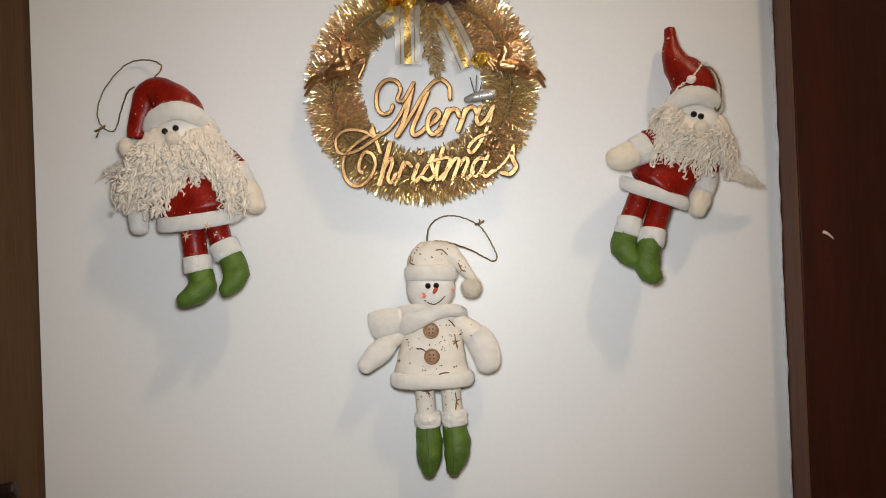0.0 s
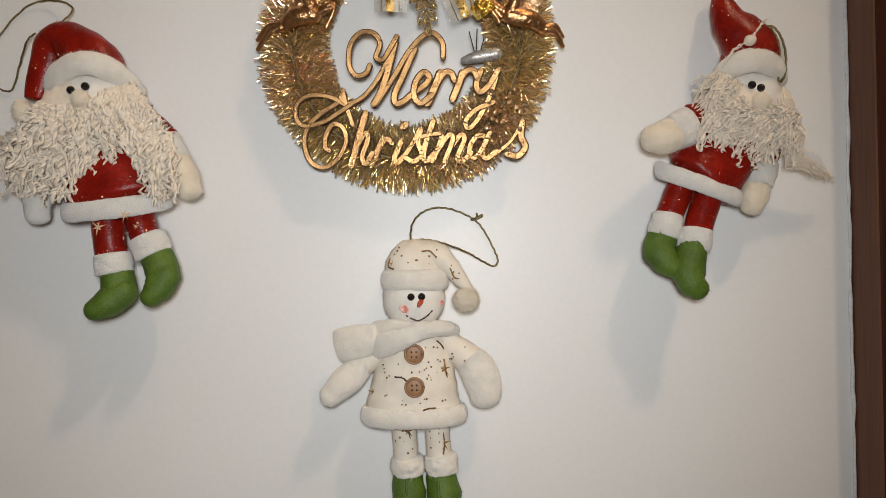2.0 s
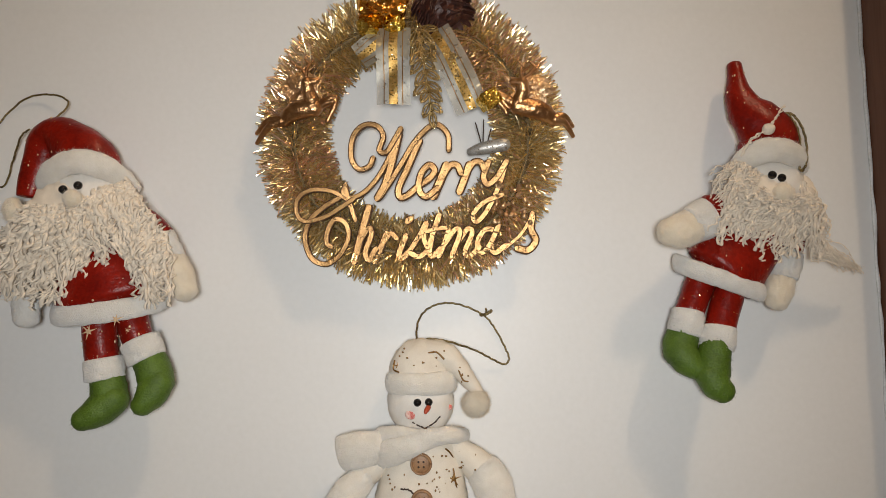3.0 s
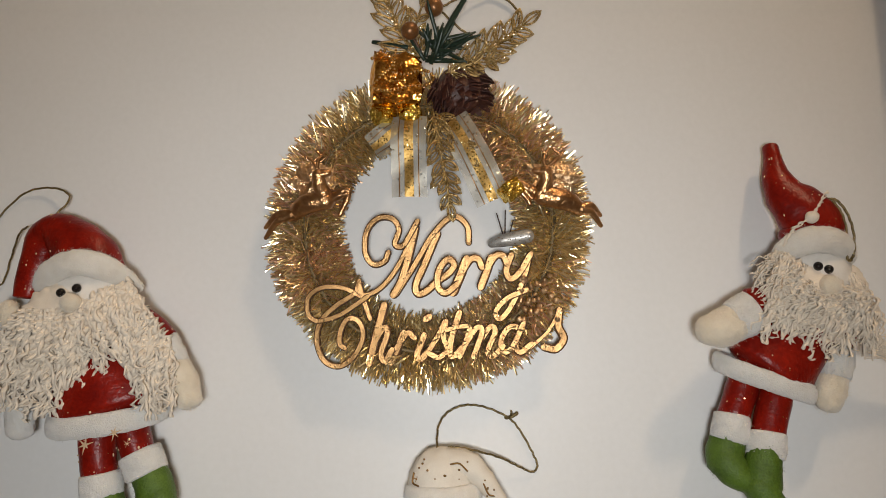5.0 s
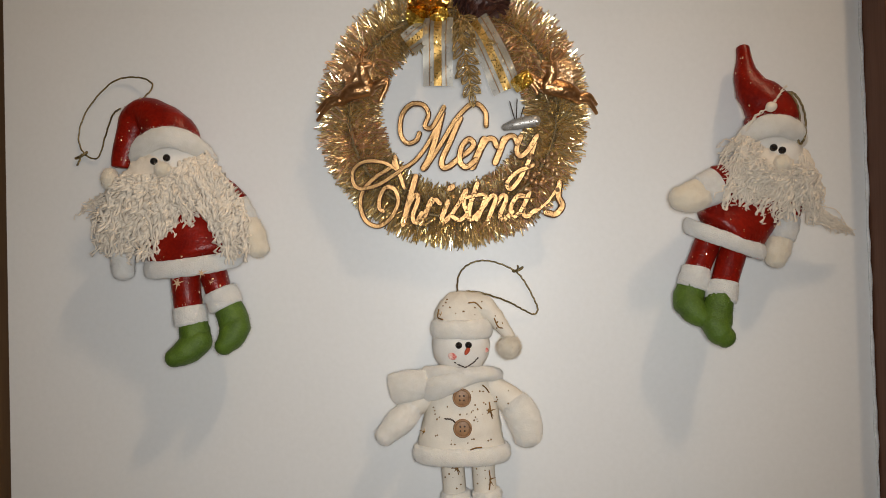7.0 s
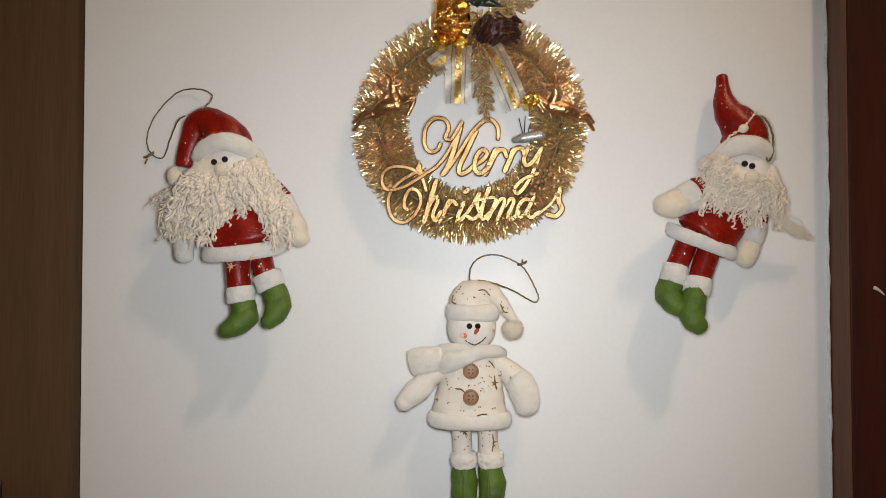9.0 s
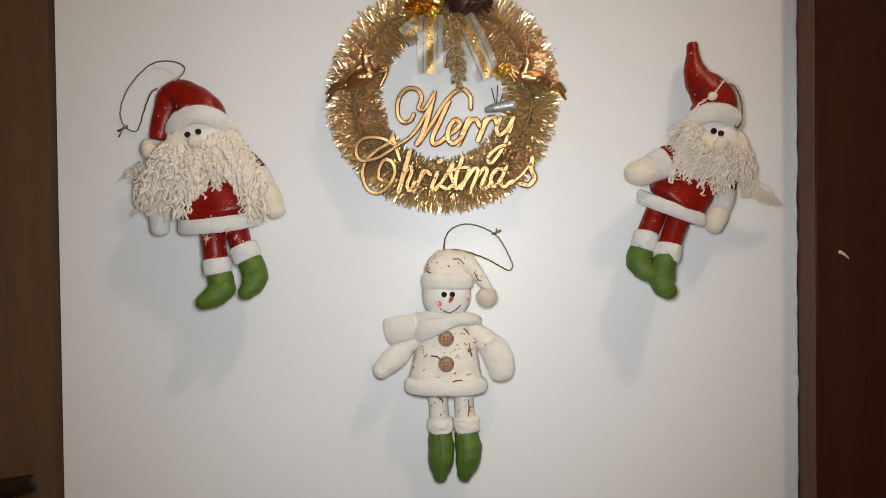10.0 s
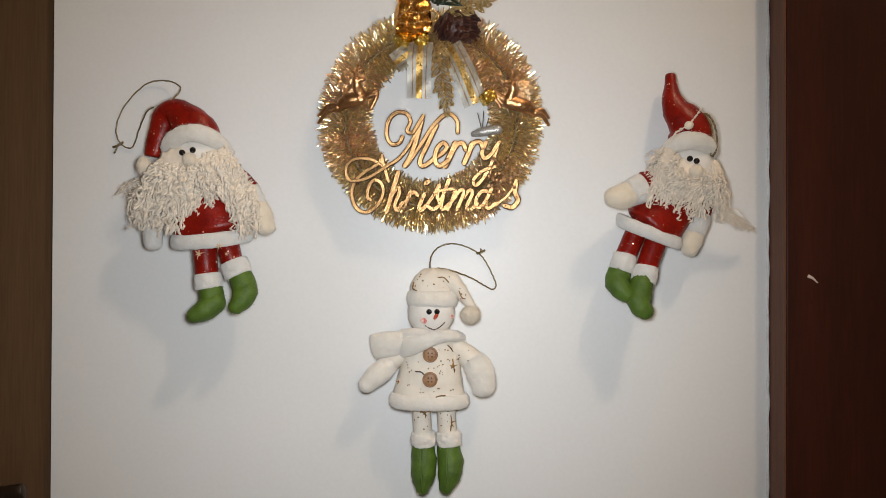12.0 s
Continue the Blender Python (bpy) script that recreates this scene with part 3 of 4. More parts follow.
    for u, v, r in ((29, -84, 7), (52, -76, 6), (57, -84, 3)):
        star(c, u, v, r, PALE_GLITTER, 6)
    c.v = [(u + 1 + 0.025 * (v + 100), v + 1.5, d) for u, v, d in c.v]      # the whole doll hangs a little askew
    cord(c, [(-8, 72, 26), (-2, 89, 14), (-18, 99, 6), (-43, 97, 3), (-67, 74, 2), (-76, 50, 2), (-71, 34, 2), (-58, 30, 3), (-48, 49, 8), (-36, 64, 18), (-26, 68, 24)], GOLD_CORD, 0.75)
    cord(c, [(-69, 35, 2), (-73, 32, 3), (-78, 30, 3)], GOLD_CORD, 1.3)
    cord(c, [(-73, 33, 3), (-76, 26, 3), (-77, 24, 3)], GOLD_CORD, 0.9)
    return doll("plush_doll", (-0.23, WALL, 1.68), c, "red velvet bearded christmas doll with drooping hat on the wall")


def bearded_doll_upright():
    rng = random.Random(23)
    c = Clay()
    tube(c, [(-21, -30, 25, 10, 10), (-29, -46, 27, 10.4, 10), (-37, -63, 29, 10.2, 10)], RED_CLOTH, lump=0.05, cap_by=0.3)
    tube(c, [(-3, -40, 26, 10.5, 10), (-10.5, -58, 29, 10.8, 10), (-17, -76, 32, 10.5, 10)], RED_CLOTH, lump=0.05, cap_by=0.3)
    boot(c, [(-41, -74, 30, 11, 10.5), (-44.5, -84, 31, 12, 11), (-46, -91, 33, 12, 11)], GREEN_FELT)
    boot(c, [(-46, -90, 34, 11, 10.5), (-41, -97, 36, 10.5, 10), (-35, -102, 38, 8, 8)], GREEN_FELT)
    boot(c, [(-21, -85, 35, 10.5, 10.5), (-24.5, -96, 37, 12, 11), (-26.5, -105, 39, 12.5, 11)], GREEN_FELT)
    boot(c, [(-28.5, -105, 40, 10.5, 10.5), (-24.5, -113, 42, 10.5, 10), (-20.5, -117, 43, 8.5, 8)], GREEN_FELT)
    tube(c, [(-37.5, -62, 29, 11.4, 11.5), (-39.5, -70, 30, 12, 12), (-41.5, -77, 30, 11.8, 11.5)], FLEECE_WHITE, lump=0.04, size=5, cap_by=0.12)
    tube(c, [(-17.5, -73.5, 32, 11.8, 11.5), (-19, -81, 33, 12.4, 12), (-21, -88, 34, 12, 11.5)], FLEECE_WHITE, lump=0.04, size=5, cap_by=0.12)
    tube(c, [(26, 6, 24, 20, 14), (14, -8, 24, 24, 16), (1, -22, 25, 27, 18), (-11, -35, 26, 29.5, 20)], RED_CLOTH, seg=28, lump=0.06, size=11, cap_by=0.3)
    band(c, (-13, -38.5, 25), 31, 18, 3.6, 7, FLEECE_WHITE, lean=-21, arc=-3, lump=0.08)
    # the raised arm with its mitten
    tube(c, [(6, 12, 28, 9, 8), (-10, 12, 32, 10, 8.5), (-22, 10, 35, 10, 8.5)], RED_CLOTH, lump=0.06, cap_by=0.3)
    tube(c, [(-20, 5, 35, 14, 10), (-29, 1, 37, 14, 10), (-35, -1, 38, 13, 10)], FLEECE_WHITE, lump=0.05, size=6, cap_by=0.2)
    tube(c, [(-36, -3, 39, 12.5, 10), (-45, -5.5, 41, 12.5, 10), (-52, -6, 42, 10, 8.5)], FLEECE_CREAM, lump=0.04)
    # the hanging arm
    tube(c, [(44, 2, 20, 9, 8), (42, -14, 22, 9, 8), (38, -26, 23, 9, 8)], RED_CLOTH, lump=0.06)
    tube(c, [(39, -22, 23, 10.5, 9.5), (35, -32, 24, 11, 10), (33, -40, 25, 10.5, 9.5)], FLEECE_WHITE, lump=0.06, cap_by=0.3)
    tube(c, [(32, -40, 25, 9.4, 9), (29, -50, 26, 9.6, 8.5), (27, -58, 26, 8, 7.5)], FLEECE_CREAM, lump=0.06, cap_by=0.7)
    ball(c, (28, 28, 24), (24, 25, 17), FACE_CLOTH, 28, 18)
    tube(c, [(10.5, 119, 16, 5.2, 5.5), (10.5, 107, 18, 6.8, 7), (10.5, 96, 20, 9.6, 9), (14, 84, 23, 13.5, 11), (21, 73, 26, 17.5, 13.5), (27, 62, 28, 20, 15), (27, 53, 28, 22, 16.5)], RED_CLOTH, seg=26, lump=0.08, size=12, cap_by=0.5)
    tube(c, [(2, 36, 26, 6, 4), (6, 44, 36, 8, 4.5), (17, 49, 42, 8.8, 4.8), (30, 49, 42, 8.8, 4.8), (43, 44, 36, 8, 4.5), (50, 36, 26, 6, 4)], FLEECE_IVORY, lump=0.05, size=7, cap_by=0.3)
    for u, v in ((22.5, 32), (29, 29.7)):
        ball(c, (u, v, 41), 3.0, BLACK_BEAD)
    ball(c, (27.5, 19, 44), (7, 7, 6), FLEECE_CREAM, 18, 12, lump=0.06)
    fuzz(c, (FLEECE_WHITE, FLEECE_CREAM, FLEECE_IVORY), 13000, 2.0, 0.11, rng)
    fuzz(c, (GREEN_FELT,), 3000, 1.8, 0.11, rng)
    speckle(c, RED_CLOTH, PALE_GLITTER, 100, rng, 22)
    fuzz(c, (RED_CLOTH,), 1300, 0.9, 0.10, rng)
    # the matted bed of the beard and its crimped locks
    tube(c, [(12, 28, 36, 20, 5), (14, 12, 39, 27, 6), (15, -3, 39, 24, 5)], YARN, seg=40, steps=12, lump=0.14, size=5)
    tube(c, [(46, 28, 28, 9, 5), (50, 10, 30, 11, 5), (52, -10, 28, 10, 4)], YARN, seg=30, steps=12, lump=0.14, size=5)
    for layer_d, short, guides in ((0, 1.0, 44), (3, 0.72, 32), (6, 0.45, 18)):
        locks(c, rng, guides, 2, lambda s: (2 + 44 * s, 34 - 20 * math.sin(math.pi * (0.1 + 0.6 * s)), 40 + layer_d - 4 * s),
              lambda s, r: (2 + 44 * s + short * (-24 + 36 * s), 26 - short * (30 + 20 * math.sin(math.pi * (0.1 + 0.75 * s)) - 12 * r) - 8 * s, 43 + layer_d - 8 * s), 3, 1.75, 1.9, (1.2, 3.2))
    locks(c, rng, 22, 3, lambda s: (0 + 12 * s, 43 - 10 * s, 38 + 3 * s), lambda s, r: (-20 + 22 * s, 24 - 24 * r - 6 * s, 42), 3, 1.05, 1.6)
    locks(c, rng, 20, 3, lambda s: (44 + 7 * s, 32 - 16 * s, 32), lambda s, r: (52 + 12 * s, -2 - 28 * r, 30), 3, 0.95, 1.5)
    # the thin tail of yarn that points away
    locks(c, rng, 18, 4, lambda s: (54, -6 - 20 * s, 27), lambda s, r: (68 + 27 * s, -33 - 6 * s + 4 * r, 24 - 6 * s), 1, 0.5, 0.7)
    # a knotted strand caught on the hat, tufts over the sleeve
    for _ in range(4):
        curl(c, (2, 46, 40), (9, 57, 43), (20, 64, 43), YARN, rng, 0.9, 1.1)
        curl(c, (21, 64, 43), (28, 73, 41), (36, 82 + rng.uniform(-1, 1), 37), YARN, rng, 0.8, 0.8)
    ball(c, (21, 64, 43.5), (4.6, 4.2, 4), YARN, lump=0.3)
    locks(c, rng, 6, 3, lambda s: (0, 38 - 8 * s, 36), lambda s, r: (-20 + 8 * r, 36 - 18 * s, 36), 2, 0.8, 1.2)
    cord(c, [(38, 77, 34), (42, 76, 35), (47, 68, 36), (50, 56, 36), (49.5, 42, 36), (46, 35, 36), (43.5, 38, 37), (44, 46, 36)], GOLD_CORD, 0.95)
    cord(c, [(40, 75, 35), (44, 67, 36), (46, 54, 36), (45, 40, 36)], GOLD_CORD, 0.8)
    return doll("plush_doll", (0.26, WALL, 1.66), c, "red velvet bearded christmas doll with pointed hat on the wall")


def snowman_doll():
    rng = random.Random(37)
    c = Clay()
    tube(c, [(-9, -44, 22, 10.5, 10), (-9.5, -64, 22, 9.5, 9.5), (-8.5, -84, 22, 9.5, 9.5)], IVORY_PRINT, lump=0.07, cap_by=0.3)
    tube(c, [(14, -44, 22, 10.5, 10), (15.5, -64, 22, 9.5, 9.5), (17, -84, 22, 9.5, 9.5)], IVORY_PRINT, lump=0.07, cap_by=0.3)
    boot(c, [(-8, -97, 22, 11.5, 11), (-7, -112, 24, 13, 13), (-7.5, -127, 27, 11.5, 12), (-8, -136, 30, 7, 8)], GREEN_FELT)
    boot(c, [(17.5, -97, 22, 11.5, 11), (20, -112, 24, 13, 13), (18.5, -125, 27, 11.5, 12), (15.5, -135, 30, 7, 8)], GREEN_FELT)
    for side in (-8.5, 15.5):      # the sewn ridge down each boot
        tube(c, [(side, -97, 33.5, 0.9, 0.8), (side + 1, -112, 37.5, 0.9, 0.8), (side, -126, 39.5, 0.9, 0.8), (side, -137, 37, 0.8, 0.8)], GREEN_FELT, seg=6)
    tube(c, [(-8, -82, 22, 12, 11.5), (-7.5, -88, 22, 12.8, 12.5), (-7, -95, 22, 12, 11.5)], FLEECE_IVORY, lump=0.08, size=5, cap_by=0.15)
    tube(c, [(17.5, -81, 22, 12, 11.5), (18, -87, 22, 12.8, 12.5), (18.5, -94, 22, 12, 11.5)], FLEECE_IVORY, lump=0.08, size=5, cap_by=0.15)
    tube(c, [(2, 16, 22, 22, 16), (1, 0, 22, 27, 18), (-1, -22, 22, 32, 20), (-2, -44, 22, 36, 21)], IVORY_PRINT, seg=36, steps=8, lump=0.05, size=10, cap_by=0.3)
    band(c, (-2, -49, 22), 36.5, 20, 4.5, 7.5, FLEECE_IVORY)
    # sleeves and mittens
    tube(c, [(-20, 6, 22, 9, 9), (-32, -4, 24, 9, 9), (-40, -11, 25, 9, 8)], IVORY_PRINT, lump=0.06, cap_by=0.3)
    tube(c, [(-38, -9, 25, 8, 8), (-45, -15.5, 26, 10.5, 9), (-54, -23.5, 28, 11.2, 9.5), (-65, -33.5, 29, 8.4, 7.5)], FLEECE_IVORY, lump=0.05)
    tube(c, [(20, 9, 22, 8, 9), (33, -1, 24, 10.5, 9), (44, -11, 26, 12.5, 10)], IVORY_PRINT, lump=0.06, cap_by=0.3)
    tube(c, [(43, -9, 26, 12.5, 10), (50, -22, 28, 14, 11), (53, -37, 30, 11.5, 9)], FLEECE_IVORY, lump=0.07, cap_by=0.8)
    # head, scarf, hat
    ball(c, (0, 39, 24), (24, 24, 19), FACE_CLOTH, 30, 18, lump=0.03)
    tube(c, [(-58, 4, 24, 12.5, 6), (-50, 6, 27, 13, 7), (-40, 7.5, 29, 13, 7), (-28, 10, 32, 11, 6)], FLEECE_IVORY, seg=20, lump=0.06, size=12, cap_by=0.35)
    tube(c, [(-30, 2, 30, 8, 5), (-22, 6, 36, 9.5, 5), (-11, 10.5, 41, 9, 5), (0, 15, 42, 8, 5), (12, 17, 38, 6.5, 5.5), (24, 16, 30, 6, 6), (29, 14, 20, 5, 6)], FLEECE_IVORY, seg=18, lump=0.06, size=8)
    tube(c, [(-28, 16, 26, 7, 6), (-16, 18, 36, 7, 5), (-2, 17.5, 41, 6, 5), (12, 17, 38, 6, 5)], FLEECE_IVORY, lump=0.06)
    ball(c, (0, 60, 23), (22, 24.5, 18), IVORY_PRINT, 30, 18, lump=0.06)
    tube(c, [(6, 72, 24, 12, 12), (18, 72, 26, 9.5, 10), (27, 64, 28, 7.5, 8), (35, 54, 30, 6, 6), (41, 46, 30, 4, 4)], IVORY_PRINT, lump=0.12, size=7)
    band(c, (1, 53.5, 23), 22.5, 18, 3.8, 8, FLEECE_IVORY)
    ball(c, (39.5, 38, 32), 9.3, FLEECE_CREAM, 20, 14, lump=0.10)
    for u, v, r in ((-6, 33, 4.2), (20, 36, 2.8)):
        d = c.front(u, v)
        ball(c, (u, v, d - 0.6), (r, r * 0.8, 1.2), BLUSH)
    for u in (-1.2, 6.6):
        ball(c, (u, 41.5, c.front(u, 41.5) + 0.9), 2.8, BLACK_BEAD)
    d = c.front(5, 36)
    tube(c, [(6.2, 38, d + 2, 1.9, 1.9), (5, 36.5, d + 5, 1.7, 1.7), (4.4, 35.4, d + 6, 1.2, 1.2)], NOSE_RED, seg=10)
    smile = []
    for k in range(13):
        s = k / 12
        u, v = -5 + 19 * s, 30 - 7.5 * math.sin(math.pi * (0.10 + 0.80 * s)) + 3 * s
        smile.append((u, v, c.front(u, v) + 0.35, 0.42 if k % 2 else 0.62, 0.4))
    tube(c, smile, THREAD, seg=6, steps=2)
    # gold dots printed on coat, hat, sleeves and legs
    for u0, u1, v0, v1, n in ((-24, 24, -38, 6, 46), (-16, 20, 64, 82, 14), (24, 40, -8, 8, 7), (-34, -26, -6, 2, 2), (-16, -2, -78, -58, 9), (9, 23, -78, -58, 8), (24, 38, 52, 68, 5)):
        for _ in range(n):
            u, v = rng.uniform(u0, u1), rng.uniform(v0, v1)
            if min(math.hypot(u, v + 1), math.hypot(u, v + 25)) < 9 or (u < -6 and -7 < v < 20):
                continue
            ball(c, (u, v, c.front(u, v) + 0.05), (rng.uniform(0.5, 0.9), rng.uniform(0.5, 0.9), 0.3), GOLD_DOT, 7, 5)
    # two wooden buttons with a rim and four holes, the lower one with a thread end
    for v in (-1, -25):
        d = c.front(0, v)
        ball(c, (0, v, d + 0.6), (7.6, 7.6, 2.0), BUTTON_WOOD, 24, 10)
        tube(c, [(6.6 * math.cos(0.449 * k), v + 6.6 * math.sin(0.449 * k), d + 2.1, 0.9, 0.9) for k in range(15)], BUTTON_WOOD, seg=6, steps=2, round_ends=False)
        for a, b in ((-1.7, -1.7), (1.7, -1.7), (-1.7, 1.7), (1.7, 1.7)):
            ball(c, (a, v + b, d + 2.35), (0.85, 0.85, 0.35), THREAD, 8, 6)
    d = c.front(-10, -19)
    cord(c, [(-4, -22, d + 2), (-9, -18, d + 1), (-14, -17.5, d + 0.5)], THREAD, 0.6)
    for u, v, r in ((22, -13, 6), (-32, -30, 4.5), (-15, 66, 4), (20, -70, 6.5), (-6, -60, 5.5)):
        star(c, u, v, r, GOLD_PRINT, 5)
    for line in (((8, 75), (13, 75), (18, 70)), ((17, 8), (20, 5), (22, 1)), ((22, -6), (23, -13), (24, -20)), ((28, 62), (31, 55), (35, 54)), ((6, -42), (10, -41), (15, -41)), ((20, -62), (21, -70), (20, -78)), ((-9, -56), (-6, -61), (-5, -66)), ((-17, 70), (-18, 64), (-14, 62))):
        tube(c, [(u, v, c.front(u, v) + 0.1, 0.6, 0.3) for u, v in line], GOLD_PRINT, seg=6, steps=4)
    fuzz(c, (FLEECE_IVORY, FLEECE_CREAM), 20000, 1.9, 0.11, rng)
    fuzz(c, (IVORY_PRINT, FACE_CLOTH), 3000, 0.8, 0.10, rng)
    fuzz(c, (GREEN_FELT,), 1600, 1.3, 0.10, rng)
    cord(c, [(-2, 83, 24), (-1, 96, 10), (6, 105, 5), (18, 109, 3), (32, 107, 2), (48, 99, 2), (56, 89, 2), (63, 75, 2), (66, 66, 2), (62, 62, 3), (52, 67, 6), (40, 74, 12), (19, 82, 22), (6, 84, 24)], GOLD_CORD, 0.75)
    cord(c, [(46, 99, 2), (50, 100, 4), (54, 102, 4)], GOLD_CORD, 1.2)
    cord(c, [(50, 100, 3), (50, 104, 4)], GOLD_CORD, 0.8)
    return doll("snowman_doll", (0.03, WALL, 1.50), c, "ivory fleece snowman doll in green felt boots, hung on the wall")


bearded_doll_drooping()
bearded_doll_upright()
snowman_doll()

# ---- the wreath ----
wreath = thing("wreath", (0.03, WALL, 1.71), "gold tinsel christmas wreath with letters, cone and ribbons on the wall", "wreath")
CU, CV, RING, THICK = -2.0, 25.0, 88.0, 28.6
rng = random.Random(5)
c = Clay()
tube(c, [(CU + RING * math.cos(0.1963 * k), CV + RING * math.sin(0.1963 * k), 13, 2.6, 2.6) for k in range(33)], WIRE, seg=8, steps=3, round_ends=False)
part("core_ring", c, wreath, "brown wire core")


def tinsel(name, mat, count, long, arcs, colour):
    """Thin foil strips like a bottle brush round the core, thickest on the given arcs (degrees), each twisted its own way."""
    c = Clay()
    for k in range(count):
        lo, hi = rng.choice(arcs)
        a, g = radians(rng.gauss((lo + hi) / 2, (hi - lo) / 2) if rng.random() < 0.5 else rng.uniform(lo, hi)), rng.uniform(0, 2 * math.pi)
        tangent = np.array((-math.sin(a), math.cos(a), 0))
        over = max(0.0, math.sin(g))            # strips on the open side lie flatter
        out = np.array((math.cos(a) * math.cos(g), math.sin(a) * math.cos(g), math.sin(g) * (0.75 if over else 0.4)))
        radial = np.array((math.cos(a), math.sin(a), 0)) * (1 if math.cos(g) >= 0 else -1)
        lean = tangent * rng.gauss(0, 0.07 + 0.2 * over) + radial * over * rng.uniform(0.0, 0.5) + np.array([rng.gauss(0, 0.04) for _ in range(3)])
        root = np.array((CU + RING * math.cos(a), CV + RING * math.sin(a), 12.0))
        ln = long * rng.uniform(0.80, 1.0)
        roll = rng.uniform(0, math.pi)
        other = np.cross(out, tangent)
        w = rng.uniform(0.36, 0.72)
        verts = []
        for i, f in enumerate((0.06, 0.34, 0.56, 0.78, 1.0)):
            roll += rng.gauss(0, 0.55)        # crinkled: every stretch is turned a little
            p = root + out * ln * f * (1 - 0.2 * over * f) + lean * ln * f ** 2.2
            p[2] = max(p[2], 1.0 + 0.5 * i)
            across = tangent * math.cos(roll) + other * math.sin(roll)
            verts += [tuple(p - across * w), tuple(p + across * w)]
        c.add(verts, [(0, 1, 3, 2), (2, 3, 5, 4), (4, 5, 7, 6), (6, 7, 9, 8)], mat)
    ob = part(name, c, wreath, "", smooth=False)
    return tagged(ob, colour, kind="stuff")


tinsel("tinsel", TINSEL, 12500, THICK, ((0, 120), (120, 240), (240, 360)), "dense glittering gold foil strips")
tinsel("tinsel", TINSEL_PINK, 4000, THICK * 1.02, ((138, 172), (8, 50), (55, 75), (188, 205), (290, 330)), "rose gold foil strips among the gold")

# the script letters, cut from one gold board
lettering = thing("lettering", (0, 0, 0), "", "")
lettering.parent = wreath
tagged(lettering, "gold glitter script letters with brown edges")
layer = 0


def lean_out(p):
    """The board leans: its foot sits in the tinsel, its head stands off the wall."""
    return np.array((p[0] * (0.94 if p[0] < 0 else 0.98), p[1], 31 + 0.11 * p[1]))


def letter(*strokes):
    """A letter of flat strokes (width, points), each a bevelled band with rounded ends."""
    global layer
    c = Clay()
    for width, *points in strokes:
        layer += 1
        line = [lean_out(p) for p in spline(points, 6)]
        verts, faces, side_faces, n = [], [], [], len(line)
        h = 0.46 * width
        rows = []
        for i, p in enumerate(line):
            t = line[min(i + 1, n - 1)] - line[max(i - 1, 0)]
            t /= max(1e-6, np.linalg.norm(t[:2]))
            rows.append((p[:2], t[:2], h, p[2] + 0.16 * (layer % 9)))
        ends = lambda row, s: [(row[0] + s * row[1] * h * math.sin(g), row[1], h * math.cos(g), row[3]) for g in (0.5, 1.0, 1.4)]
        rows = ends(rows[0], -1)[::-1] + rows + ends(rows[-1], 1)
        for i, (p, t, w, d) in enumerate(rows):
            nrm, lift = np.array((-t[1], t[0])), 0.02 * i
            inner = max(0.05, 0.66 * w)
            for off, depth in ((-w, d - 3.2), (-w, d - 0.5), (-inner, d), (inner, d), (w, d - 0.5), (w, d - 3.2)):
                q = p + nrm * off
                verts.append((q[0], q[1], depth + lift))
        for i in range(len(rows) - 1):
            for k in range(6):
                face = (i * 6 + k, i * 6 + (k + 1) % 6, (i + 1) * 6 + (k + 1) % 6, (i + 1) * 6 + k)
                (faces if k == 2 else side_faces).append(face)
        base = len(c.v)
        c.add(verts, faces, LETTER_FACE)
        k = c.slot(LETTER_SIDE)
        c.f.extend(tuple(base + i for i in f) for f in side_faces)
        c.m.extend([k] * len(side_faces))
    part("letter", c, lettering, smooth=False)


letter((4.6, (-31.1, 5.6), (-34.4, -0.2), (-42.4, -1.8), (-47.7, 6.4), (-45.8, 21), (-37.4, 29.2), (-27.1, 28.6), (-22.4, 21.1), (-25.9, 11.1), (-20.2, 9.7), (-14.2, 17.5), (-8.8, 25.6)), (4.2, (-8.8, 25.6), (-17, 8.5), (-26.7, -6.9), (-37.6, -17.8), (-48, -22.2), (-54.7, -18.9), (-53.2, -13.2)), (6.5, (-10.5, 21.8), (-16.6, 1.7), (-22.6, -13.9), (-28.3, -22.7)), (4.8, (-26.5, -22.3), (-11.9, -3.1), (0.3, 14.4), (11.2, 25.4), (19.2, 27.7), (26.2, 20.6), (26.6, 10)), (6.0, (5, 16.6), (-5.1, -3.4), (-11.9, -16.5), (-11.1, -22.9), (-5, -21.8), (3.4, -15.5)))  # M
letter((5.8, (2.8, -15.4), (10.8, -10.9), (15.7, -4.9), (11.4, -0.8), (5.1, -7.8), (3.7, -18.4), (8.7, -23.4), (17.2, -17.9)))  # e
letter((7.5, (14.3, -22.7), (19.9, -11.3), (24, -1.9)), (5.8, (20.7, -10.1), (27.2, -1.6), (32.6, -1.9), (34.7, -6.9)))  # r
letter((6.9, (33.7, -19.8), (37.6, -10.9), (41.2, -1.8)), (5.8, (38.1, -8.5), (44.5, -0), (49.9, -0.2), (52.3, -5.4)))  # r
letter((5.8, (55.3, -0.5), (51.6, -9.9), (54.1, -15.8), (60.6, -11.9), (68.4, -0.6)), (5.1, (68.4, -0.6), (62.6, -17.6), (53.3, -34.8), (45.4, -42.6), (43, -37.1), (51.3, -28.9), (64, -24)))  # y
